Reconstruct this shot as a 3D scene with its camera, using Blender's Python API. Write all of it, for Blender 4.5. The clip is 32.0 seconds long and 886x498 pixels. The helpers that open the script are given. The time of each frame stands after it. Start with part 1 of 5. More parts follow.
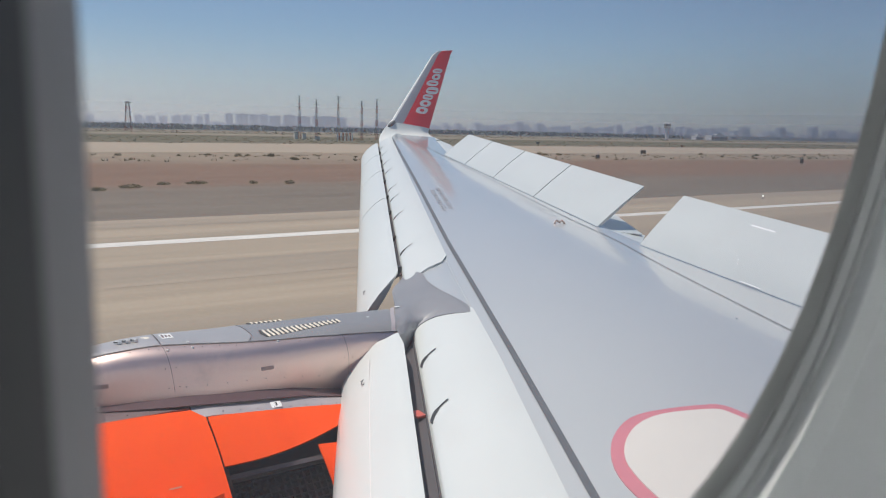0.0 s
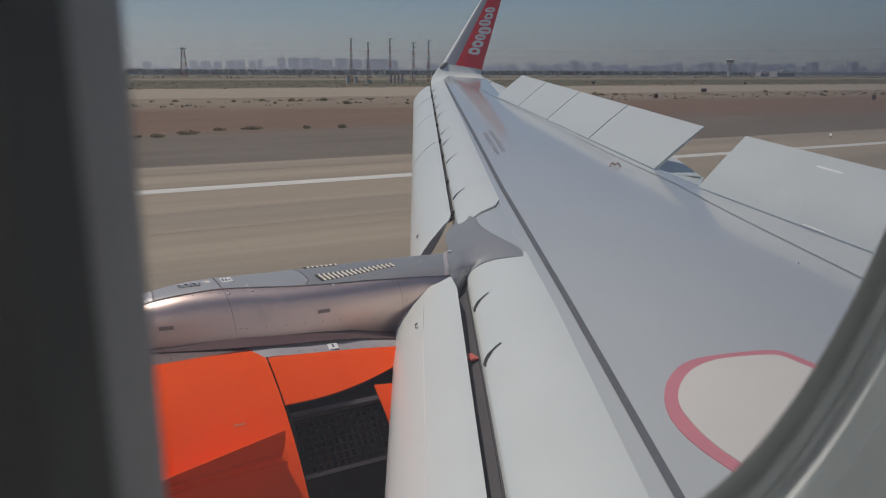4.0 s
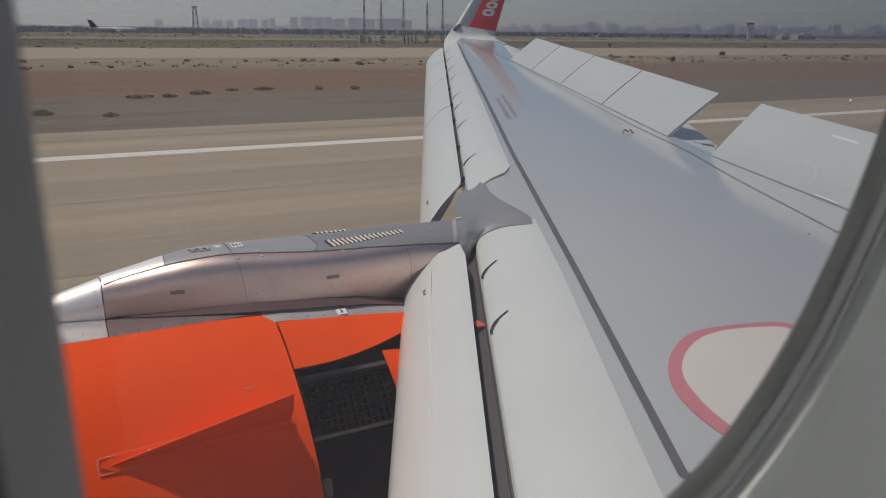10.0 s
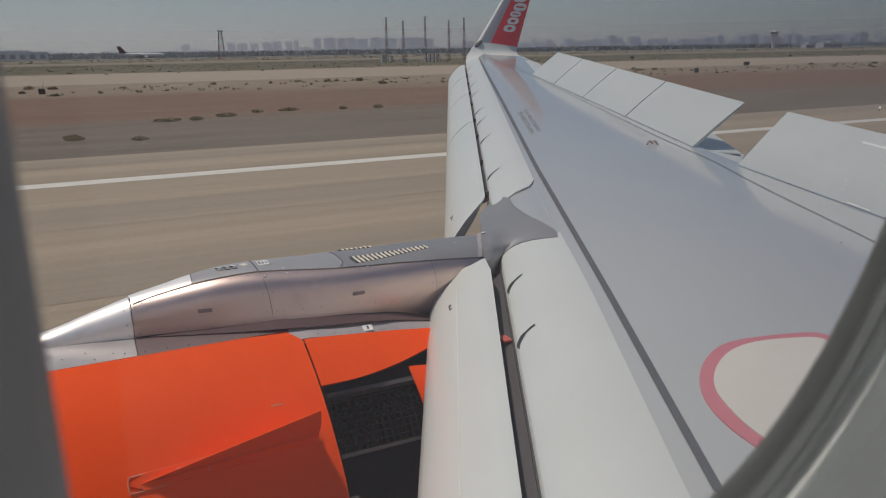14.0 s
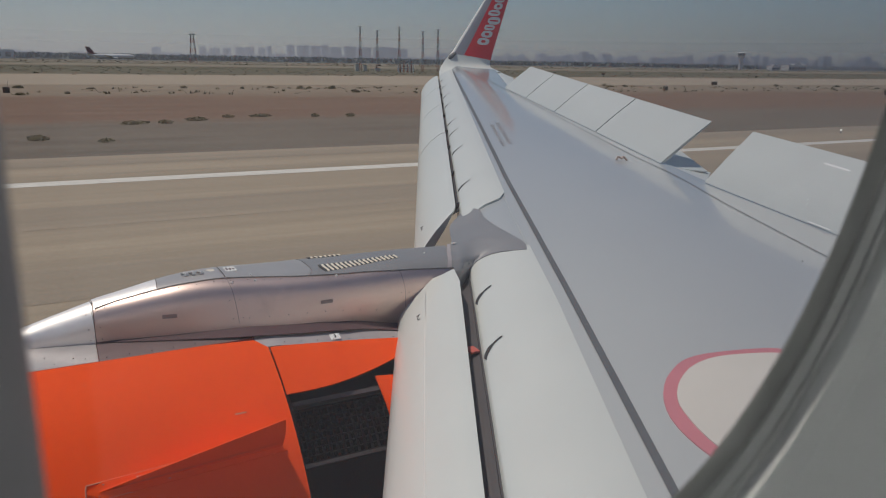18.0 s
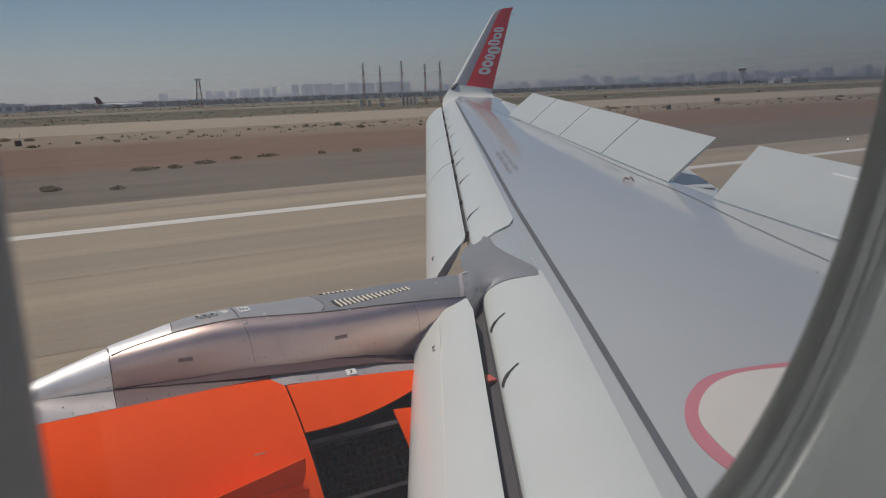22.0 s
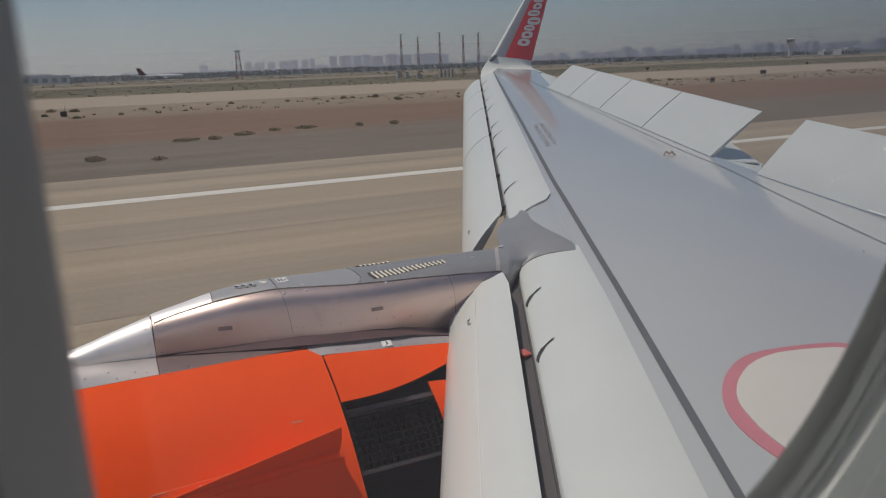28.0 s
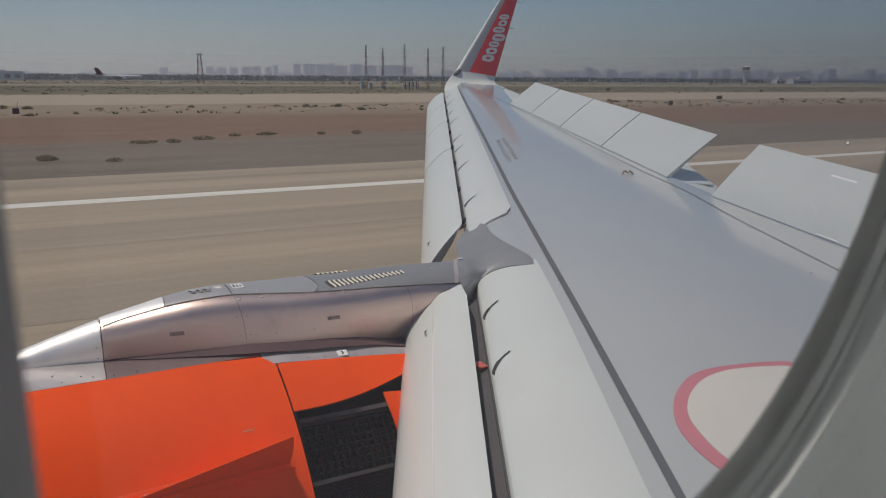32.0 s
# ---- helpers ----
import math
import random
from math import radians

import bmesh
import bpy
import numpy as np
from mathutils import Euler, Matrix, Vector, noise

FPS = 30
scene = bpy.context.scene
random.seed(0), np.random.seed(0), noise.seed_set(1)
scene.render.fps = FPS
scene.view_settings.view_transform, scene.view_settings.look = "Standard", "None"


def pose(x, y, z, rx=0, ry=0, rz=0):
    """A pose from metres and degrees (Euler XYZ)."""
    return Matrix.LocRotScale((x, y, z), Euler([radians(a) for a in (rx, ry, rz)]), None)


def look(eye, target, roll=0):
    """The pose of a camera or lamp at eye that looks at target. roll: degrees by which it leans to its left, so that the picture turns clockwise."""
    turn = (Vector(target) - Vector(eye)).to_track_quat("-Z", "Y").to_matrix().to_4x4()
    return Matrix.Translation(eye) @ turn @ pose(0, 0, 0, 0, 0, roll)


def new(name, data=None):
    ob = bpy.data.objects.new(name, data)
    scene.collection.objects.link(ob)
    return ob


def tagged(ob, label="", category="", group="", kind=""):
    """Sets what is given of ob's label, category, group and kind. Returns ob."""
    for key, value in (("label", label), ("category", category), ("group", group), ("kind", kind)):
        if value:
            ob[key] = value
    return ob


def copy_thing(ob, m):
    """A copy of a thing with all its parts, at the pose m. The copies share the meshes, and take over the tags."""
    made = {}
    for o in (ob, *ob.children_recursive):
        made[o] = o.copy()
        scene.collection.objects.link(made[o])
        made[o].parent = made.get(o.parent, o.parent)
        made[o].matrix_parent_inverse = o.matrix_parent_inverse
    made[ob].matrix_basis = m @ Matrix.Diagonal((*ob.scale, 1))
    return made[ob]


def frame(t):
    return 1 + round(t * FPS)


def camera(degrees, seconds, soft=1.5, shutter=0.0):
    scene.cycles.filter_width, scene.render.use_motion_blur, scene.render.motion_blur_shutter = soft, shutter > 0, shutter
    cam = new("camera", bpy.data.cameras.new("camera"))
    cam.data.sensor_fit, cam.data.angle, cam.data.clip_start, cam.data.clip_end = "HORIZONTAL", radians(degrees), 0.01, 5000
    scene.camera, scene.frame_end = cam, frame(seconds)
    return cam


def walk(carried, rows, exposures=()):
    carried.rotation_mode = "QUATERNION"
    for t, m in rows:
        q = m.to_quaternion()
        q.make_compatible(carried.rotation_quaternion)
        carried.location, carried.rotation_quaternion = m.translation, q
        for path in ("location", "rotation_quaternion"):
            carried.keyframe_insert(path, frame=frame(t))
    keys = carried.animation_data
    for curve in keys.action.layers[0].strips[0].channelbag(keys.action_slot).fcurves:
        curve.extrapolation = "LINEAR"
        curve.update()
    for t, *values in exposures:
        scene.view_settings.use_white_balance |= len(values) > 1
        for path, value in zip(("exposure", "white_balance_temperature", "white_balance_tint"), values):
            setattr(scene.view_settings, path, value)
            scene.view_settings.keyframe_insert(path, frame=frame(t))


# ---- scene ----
cam = camera(61.8, 32.0, soft=1.05)
# a phone-sized aperture, focused far away: the cabin wall and window edge stay soft
cam.data.dof.use_dof = True
cam.data.dof.focus_distance = 12.0
cam.data.dof.aperture_fstop = 16.0
PATH = [
    (0, (-0.0198, 1.6939, 4.4374), (1.0399, 3.3612, 4.1259), 1.17),
    (0.5, (-0.0147, 1.6859, 4.4516), (1.1264, 3.2881, 4.0899), 1.88),
    (1, (-0.0151, 1.6893, 4.4425), (1.0920, 3.3007, 4.0211), 2.54),
    (1.5, (-0.0093, 1.6880, 4.4404), (1.0304, 3.3317, 3.9742), 2.59),
    (2, (-0.0105, 1.6971, 4.4402), (0.9700, 3.3712, 3.9547), 2.39),
    (2.5, (-0.0130, 1.6936, 4.4447), (0.9345, 3.3863, 3.9580), 1.60),
    (3, (-0.0140, 1.6925, 4.4478), (0.9152, 3.3992, 3.9749), 0.62),
    (3.5, (-0.0193, 1.6968, 4.4407), (0.8888, 3.4158, 3.9710), -0.18),
    (5.5, (-0.0121, 1.6872, 4.4526), (0.9877, 3.3653, 4.0232), 2.14),
    (6, (-0.0136, 1.6916, 4.4428), (0.9790, 3.3696, 3.9969), 2.08),
    (6.5, (-0.0170, 1.6916, 4.4407), (0.9577, 3.3786, 3.9891), 1.45),
    (7, (-0.0205, 1.6915, 4.4385), (0.9370, 3.3871, 3.9824), 0.44),
    (7.5, (-0.0140, 1.6897, 4.4431), (0.9140, 3.4018, 3.9875), -0.58),
    (8, (-0.0074, 1.6880, 4.4478), (0.9031, 3.4026, 3.9673), -1.04),
    (8.5, (-0.0061, 1.6863, 4.4535), (0.8747, 3.4007, 3.9197), -0.77),
    (9, (-0.0049, 1.6847, 4.4592), (0.8607, 3.3943, 3.8867), -0.04),
    (9.5, (-0.0056, 1.6829, 4.4638), (0.8704, 3.3871, 3.8908), 0.59),
    (10, (-0.0063, 1.6810, 4.4684), (0.8775, 3.3859, 3.9094), 0.59),
    (10.5, (-0.0041, 1.6847, 4.4598), (0.8856, 3.3967, 3.9332), 0.08),
    (11, (-0.0020, 1.6883, 4.4513), (0.8793, 3.4109, 3.9455), -0.51),
    (11.5, (-0.0022, 1.6879, 4.4528), (0.8639, 3.4190, 3.9496), -0.79),
    (12, (-0.0023, 1.6875, 4.4544), (0.8556, 3.4235, 3.9540), -0.87),
    (12.5, (-0.0023, 1.6879, 4.4553), (0.8545, 3.4246, 3.9554), -0.79),
    (13, (-0.0023, 1.6883, 4.4563), (0.8449, 3.4276, 3.9492), -0.80),
    (13.5, (-0.0019, 1.6882, 4.4567), (0.8375, 3.4287, 3.9409), -0.93),
    (14, (-0.0015, 1.6881, 4.4572), (0.8268, 3.4338, 3.9408), -0.89),
    (14.5, (-0.0015, 1.6878, 4.4574), (0.8199, 3.4422, 3.9600), -1.23),
    (16.5, (-0.0016, 1.6864, 4.4582), (0.8275, 3.4410, 3.9747), -1.38),
    (17, (-0.0017, 1.6860, 4.4584), (0.8439, 3.4303, 3.9659), -0.90),
    (17.5, (-0.0028, 1.6849, 4.4579), (0.8707, 3.4145, 3.9622), -0.00),
    (18, (-0.0039, 1.6838, 4.4574), (0.9011, 3.3990, 3.9683), 0.93),
    (18.5, (-0.0051, 1.6835, 4.4553), (0.9175, 3.3892, 3.9657), 1.56),
    (19, (-0.0063, 1.6833, 4.4533), (0.9284, 3.3852, 3.9738), 2.08),
    (19.5, (-0.0063, 1.6804, 4.4607), (0.9229, 3.3861, 3.9842), 1.74),
    (20, (-0.0064, 1.6776, 4.4681), (0.9164, 3.3920, 4.0108), 0.88),
    (20.5, (-0.0053, 1.6773, 4.4675), (0.9108, 3.4037, 4.0428), -0.40),
    (21, (-0.0042, 1.6771, 4.4670), (0.9081, 3.4100, 4.0609), -1.51),
    (21.5, (-0.0033, 1.6782, 4.4633), (0.8977, 3.4181, 4.0618), -2.23),
    (22, (-0.0024, 1.6793, 4.4596), (0.8839, 3.4246, 4.0488), -2.17),
    (22.5, (-0.0043, 1.6806, 4.4587), (0.8750, 3.4259, 4.0337), -2.00),
    (23, (-0.0063, 1.6818, 4.4578), (0.8642, 3.4299, 4.0259), -1.82),
    (23.5, (-0.0035, 1.6817, 4.4580), (0.8570, 3.4363, 4.0327), -1.61),
    (24, (-0.0008, 1.6816, 4.4583), (0.8526, 3.4408, 4.0379), -1.78),
    (24.5, (-0.0016, 1.6826, 4.4584), (0.8421, 3.4486, 4.0470), -2.04),
    (25, (-0.0024, 1.6836, 4.4584), (0.8376, 3.4518, 4.0490), -2.03),
    (25.5, (-0.0023, 1.6837, 4.4589), (0.8263, 3.4537, 4.0342), -2.40),
    (27.5, (-0.0019, 1.6843, 4.4607), (0.7951, 3.4562, 3.9861), -2.35),
    (28, (-0.0018, 1.6845, 4.4611), (0.7878, 3.4587, 3.9830), -2.13),
    (28.5, (-0.0010, 1.6856, 4.4577), (0.7873, 3.4580, 3.9711), -2.04),
    (29, (-0.0003, 1.6866, 4.4544), (0.7945, 3.4566, 3.9690), -1.82),
    (29.5, (-0.0015, 1.6873, 4.4517), (0.7984, 3.4522, 3.9563), -1.46),
    (30, (-0.0027, 1.6880, 4.4491), (0.8088, 3.4527, 3.9722), -1.62),
    (30.5, (-0.0021, 1.6859, 4.4549), (0.8411, 3.4405, 3.9965), -1.10),
    (31, (-0.0016, 1.6837, 4.4607), (0.8674, 3.4266, 4.0056), -0.80),
    (31.5, (-0.0022, 1.6854, 4.4559), (0.8833, 3.4245, 4.0186), -0.42),
    (32, (-0.0028, 1.6871, 4.4510), (0.8905, 3.4198, 4.0042), 0.33),
]
EXPOSURES = [(0.0, 0.42, 6750, 10), (0.5, 0.09, 6720, 10), (1.0, -0.20, 6680, 9), (2.0, -0.32, 6760, 10), (6.0, -0.35, 6860, 10), (9.0, -0.29, 7050, 10), (14.0, -0.27, 7150, 10), (21.0, -0.27, 7000, 10), (28.0, -0.26, 7130, 10), (32.0, -0.26, 7050, 10)]
walk(cam, [(t, look(e, g, r)) for t, e, g, r in PATH], EXPOSURES)

# ---- light ----
world = bpy.data.worlds.new("world")
scene.world = world
world.use_nodes = True
wn = world.node_tree.nodes
sky = wn.new("ShaderNodeTexSky")
sky.sky_type = "NISHITA"
sky.sun_disc = False
sky.sun_elevation = radians(70)
sky.sun_rotation = radians(-52)
sky.air_density = 1.0
sky.dust_density = 0.6
sky.ozone_density = 6.5
wn["Background"].inputs["Strength"].default_value = 0.070
world.node_tree.links.new(sky.outputs["Color"], wn["Background"].inputs["Color"])

SUN = Vector((-0.27, 0.21, 0.94)).normalized()
sun_data = bpy.data.lights.new("sun", "SUN")
sun_data.energy = 2.7
sun_data.angle = radians(0.6)
sun_data.color = (1.0, 0.95, 0.88)
sun = new("sun", sun_data)
sun.matrix_world = look(SUN * 50, (0, 0, 0))


# ---- materials ----
def material(name, base, rough=0.5, metal=0.0, var=0.08, scale=3.0, bump=0.0, fine=60.0, coat=0.0, stretch=(1, 1, 1), dirt=None, dirt_amount=0.0, spec=0.5, spread=0.07, grain=0.0):
    """Principled material with two scales of variation in world-size noise, and an optional dirt tint in patches."""
    m = bpy.data.materials.new(name)
    m.use_nodes = True
    n, l = m.node_tree.nodes, m.node_tree.links
    b = n["Principled BSDF"]
    b.inputs["Metallic"].default_value = metal
    b.inputs["Specular IOR Level"].default_value = spec
    b.inputs["Coat Weight"].default_value = coat
    b.inputs["Coat Roughness"].default_value = 0.09
    geo = n.new("ShaderNodeNewGeometry")
    mp = n.new("ShaderNodeMapping")
    mp.inputs["Scale"].default_value = stretch
    l.new(geo.outputs["Position"], mp.inputs["Vector"])
    big = n.new("ShaderNodeTexNoise")
    big.inputs["Scale"].default_value = scale
    big.inputs["Detail"].default_value = 5
    small = n.new("ShaderNodeTexNoise")
    small.inputs["Scale"].default_value = fine
    small.inputs["Detail"].default_value = 3
    l.new(mp.outputs["Vector"], big.inputs["Vector"])
    l.new(mp.outputs["Vector"], small.inputs["Vector"])
    add = n.new("ShaderNodeMath")
    add.operation = "MULTIPLY_ADD"
    add.inputs[1].default_value = 0.45
    l.new(small.outputs["Fac"], add.inputs[0])
    l.new(big.outputs["Fac"], add.inputs[2])
    ramp = n.new("ShaderNodeMapRange")
    ramp.inputs["From Min"].default_value = 0.4
    ramp.inputs["From Max"].default_value = 1.05
    ramp.inputs["To Min"].default_value = 1.0 - var
    ramp.inputs["To Max"].default_value = 1.0 + var
    l.new(add.outputs["Value"], ramp.inputs["Value"])
    mul = n.new("ShaderNodeMix")
    mul.data_type = "RGBA"
    mul.blend_type = "MULTIPLY"
    mul.inputs[0].default_value = 1.0
    mul.inputs[6].default_value = (*base, 1)
    l.new(ramp.outputs["Result"], mul.inputs[7])
    colour = mul.outputs[2]
    if dirt:
        patch = n.new("ShaderNodeTexNoise")
        patch.inputs["Scale"].default_value = scale * 2.3
        patch.inputs["Detail"].default_value = 8
        patch.inputs["Roughness"].default_value = 0.7
        l.new(mp.outputs["Vector"], patch.inputs["Vector"])
        pr = n.new("ShaderNodeMapRange")
        pr.inputs["From Min"].default_value = 0.52
        pr.inputs["From Max"].default_value = 0.75
        pr.inputs["To Max"].default_value = dirt_amount
        l.new(patch.outputs["Fac"], pr.inputs["Value"])
        mx = n.new("ShaderNodeMix")
        mx.data_type = "RGBA"
        l.new(pr.outputs["Result"], mx.inputs[0])
        l.new(colour, mx.inputs[6])
        mx.inputs[7].default_value = (*dirt, 1)
        colour = mx.outputs[2]
    if grain:
        # loose stones and speckle, the same in all directions
        speck = n.new("ShaderNodeTexNoise")
        speck.inputs["Scale"].default_value = 9.0
        speck.inputs["Detail"].default_value = 6
        speck.inputs["Roughness"].default_value = 0.75
        l.new(geo.outputs["Position"], speck.inputs["Vector"])
        sr = n.new("ShaderNodeMapRange")
        sr.inputs["From Min"].default_value = 0.3
        sr.inputs["From Max"].default_value = 0.7
        sr.inputs["To Min"].default_value = 1.0 - grain
        sr.inputs["To Max"].default_value = 1.0 + grain
        l.new(speck.outputs["Fac"], sr.inputs["Value"])
        gm = n.new("ShaderNodeMix")
        gm.data_type = "RGBA"
        gm.blend_type = "MULTIPLY"
        gm.inputs[0].default_value = 1.0
        l.new(colour, gm.inputs[6])
        l.new(sr.outputs["Result"], gm.inputs[7])
        colour = gm.outputs[2]
    l.new(colour, b.inputs["Base Color"])
    rr = n.new("ShaderNodeMapRange")
    rr.inputs["To Min"].default_value = max(rough - spread, 0.03)
    rr.inputs["To Max"].default_value = rough + spread
    l.new(big.outputs["Fac"], rr.inputs["Value"])
    l.new(rr.outputs["Result"], b.inputs["Roughness"])
    if bump:
        bp = n.new("ShaderNodeBump")
        bp.inputs["Strength"].default_value = 0.35
        bp.inputs["Distance"].default_value = bump
        l.new(small.outputs["Fac"], bp.inputs["Height"])
        l.new(bp.outputs["Normal"], b.inputs["Normal"])
    return m


WING = material("wing_grey_paint", (0.532, 0.553, 0.545), 0.28, var=0.022, scale=0.9, fine=30, coat=0.9, spread=0.015)
WHITE = material("white_paint", (0.67, 0.70, 0.675), 0.38, var=0.04, scale=1.2, fine=25, coat=0.2, dirt=(0.58, 0.57, 0.53), dirt_amount=0.3)
SPOIL = material("spoiler_paint", (0.60, 0.635, 0.62), 0.35, var=0.04, scale=1.5, fine=25, coat=0.2, dirt=(0.52, 0.52, 0.5), dirt_amount=0.3)
SEAL = material("dark_sealant", (0.115, 0.122, 0.132), 0.6, var=0.12, scale=4)
GAP = material("dark_cavity_metal", (0.06, 0.06, 0.06), 0.6, var=0.2, scale=6)
FAIR = material("grey_fairing_metal", (0.275, 0.28, 0.292), 0.46, metal=0.15, var=0.08, scale=4, fine=50)
# brighter copy of the pylon metal, its near-white base imitates the sun highlight
NOSE = material("sunlit_brushed_metal", (0.97, 0.94, 0.92), 0.54, metal=1.0, var=0.06, scale=4, fine=90, dirt=(0.6, 0.56, 0.54), dirt_amount=0.35)
# reddish base puts the orange cowl's reflection into the metal's colour
METAL = material("brushed_pylon_metal", (0.74, 0.58, 0.53), 0.42, metal=1.0, var=0.07, scale=3, fine=80, stretch=(1, 1, 1), dirt=(0.38, 0.32, 0.30), dirt_amount=0.4)
BLUEMETAL = material("blue_grey_panel_paint", (0.265, 0.27, 0.28), 0.45, metal=0.2, var=0.06, scale=4)
# darker copy of the strip metal, with the pylon's shadow in its colour
STRIP = material("riveted_strip_metal", (0.22, 0.16, 0.16), 0.5, metal=0.5, var=0.08, scale=5, fine=90)
STRIP0 = material("bright_riveted_strip", (0.52, 0.49, 0.48), 0.42, metal=0.5, var=0.14, scale=6, fine=70)
STRIP2 = material("pale_riveted_strip", (0.46, 0.42, 0.43), 0.5, metal=0.25, var=0.08, scale=5, fine=90)
SLOTSHADE = material("slot_shade_grey", (0.088, 0.08, 0.084), 0.5, var=0.08, scale=3)
ORANGE = material("orange_paint", (0.96, 0.097, 0.014), 0.5, var=0.06, scale=1.5, fine=30, coat=0.0, dirt=(0.80, 0.060, 0.005), dirt_amount=0.35, spec=0.05, bump=0.0006)
# dark maroon imitates the shade and reflected cowl on the pylon foot
FLARE = material("shade_dark_pylon_foot", (0.092, 0.052, 0.056), 0.55, metal=0.0, var=0.12, scale=5, fine=60)
TOPGREY = material("pylon_top_grey", (0.42, 0.415, 0.415), 0.42, metal=0.3, var=0.07, scale=5, fine=40)
VENTED = material("dull_vent_panel_metal", (0.49, 0.475, 0.47), 0.44, metal=0.45, var=0.08, scale=5, fine=60)
DULLBAR = material("dull_frame_bar", (0.10, 0.085, 0.088), 0.5, metal=0.3, var=0.3, scale=12)
RED = material("red_paint", (0.80, 0.05, 0.06), 0.38, var=0.04, scale=2, coat=0.2)
PINK = material("faded_red_line_paint", (0.63, 0.225, 0.26), 0.45, var=0.06, scale=5, fine=40)
CREAM = material("cream_walkway_paint", (0.69, 0.655, 0.60), 0.7, var=0.05, scale=4, fine=120, bump=0.001)
SILVER = material("polished_edge_metal", (0.75, 0.76, 0.78), 0.25, metal=0.9, var=0.04, scale=3)
CASC = material("dark_cascade_metal", (0.022, 0.016, 0.017), 0.75, metal=0.0, var=0.35, scale=8, spec=0.15)
RIVET = material("rivet_metal", (0.32, 0.30, 0.29), 0.4, metal=0.8, var=0.1, scale=20)
LETTER = material("white_livery_paint", (0.80, 0.80, 0.78), 0.4, var=0.03)
STENCIL = material("grey_stencil_paint", (0.38, 0.37, 0.385), 0.35, var=0.1, scale=20)
BLACKMARK = material("black_mark_paint", (0.03, 0.03, 0.03), 0.5, var=0.1, scale=20)
# cream tone puts the sun's glint on the louvres into the colour
PLATE = material("glint_pale_steel", (0.88, 0.80, 0.66), 0.4, metal=0.15, var=0.1, scale=20)


# ---- building helpers ----
def part(name, bm, mat, parent=None, label="", smooth=True, at=None):
    """Links a bmesh, in world coordinates, as one mesh under a thing or part."""
    bmesh.ops.recalc_face_normals(bm, faces=bm.faces)
    me = bpy.data.meshes.new(name)
    bm.to_mesh(me)
    bm.free()
    me.materials.append(mat)
    if smooth:
        for p in me.polygons:
            p.use_smooth = True
        me.set_sharp_from_angle(angle=radians(40))
    ob = new(name, me)
    if parent:
        ob.parent = parent
        ob.matrix_parent_inverse = world_of(parent).inverted()
    if label:
        ob["label"] = label
    return ob


def world_of(ob):
    m = ob.matrix_basis.copy()
    while ob.parent:
        m = ob.parent.matrix_basis @ ob.matrix_parent_inverse @ m
        ob = ob.parent
    return m


def thing(name, loc, label, category, group="", kind=""):
    e = new(name)
    e.location = loc
    e.empty_display_size = 0.2
    return tagged(e, label, category, group, kind)


def grid(rows, closed=False, cap=False):
    """A bmesh sheet through rows of points, optionally closed round each row, with end caps."""
    bm = bmesh.new()
    vs = [[bm.verts.new(p) for p in r] for r in rows]
    n = len(rows[0])
    for a, b in zip(vs, vs[1:]):
        for i in range(n if closed else n - 1):
            j = (i + 1) % n
            bm.faces.new((a[i], a[j], b[j], b[i]))
    if cap:
        bm.faces.new(vs[0])
        bm.faces.new(vs[-1])
    return bm


def thick(bm, d):
    """Gives a sheet thickness d along its normals."""
    bmesh.ops.recalc_face_normals(bm, faces=bm.faces)
    bmesh.ops.solidify(bm, geom=bm.faces[:], thickness=d)
    return bm


def box(cx, cy, cz, sx, sy, sz, bevel=0.0, m=None, bm=None):
    bm = bm or bmesh.new()
    r = bmesh.ops.create_cube(bm, size=1.0, matrix=(m or Matrix()) @ Matrix.Translation((cx, cy, cz)) @ Matrix.Diagonal((sx, sy, sz, 1)))
    if bevel:
        es = {e for v in r["verts"] for e in v.link_edges}
        bmesh.ops.bevel(bm, geom=list(es), offset=bevel, segments=2, affect="EDGES")
    return bm


def tube(p, q, r0, r1=None, seg=10, bm=None):
    bm = bm or bmesh.new()
    p, q = Vector(p), Vector(q)
    d = q - p
    m = Matrix.Translation((p + q) / 2) @ d.to_track_quat("Z", "Y").to_matrix().to_4x4()
    bmesh.ops.create_cone(bm, cap_ends=True, segments=seg, radius1=r0, radius2=r0 if r1 is None else r1, depth=d.length, matrix=m)
    return bm


# ---- wing surfaces: lines in plan and heights over the dihedral plane ----
def zb(y):
    return 2.9 + 0.089 * (y - 1.975)


def x_front(y):
    return 2.85 + 0.495 * (y - 6.8)


def x_seam(y):
    """Rear edge of the white leading edge, a little further back inboard of the engine."""
    t = max(0.0, min(1.0, (y - 4.7) / 1.5))
    return 3.192 + 0.485 * (y - 6.7) + 0.044 * (1 - t)


def x_dark(y):
    return 5.19 + 0.475 * (y - 10.63)


def x_groove(y):
    return 4.19 + 0.332 * (y - 4.49)


def x_hinge(y):
    return 5.20 + 0.312 * (y - 7.03) if y > 6.7 else 5.04 + 0.155 * (y - 6.35)


def x_end(y):
    """Rear edge of the fixed skin, under the spoilers."""
    return max(x_hinge(y), x_groove(y)) + 0.10 + (max(0.0, y - 12.7) * 0.21)


def lerp(a, b, t):
    return a + (b - a) * t


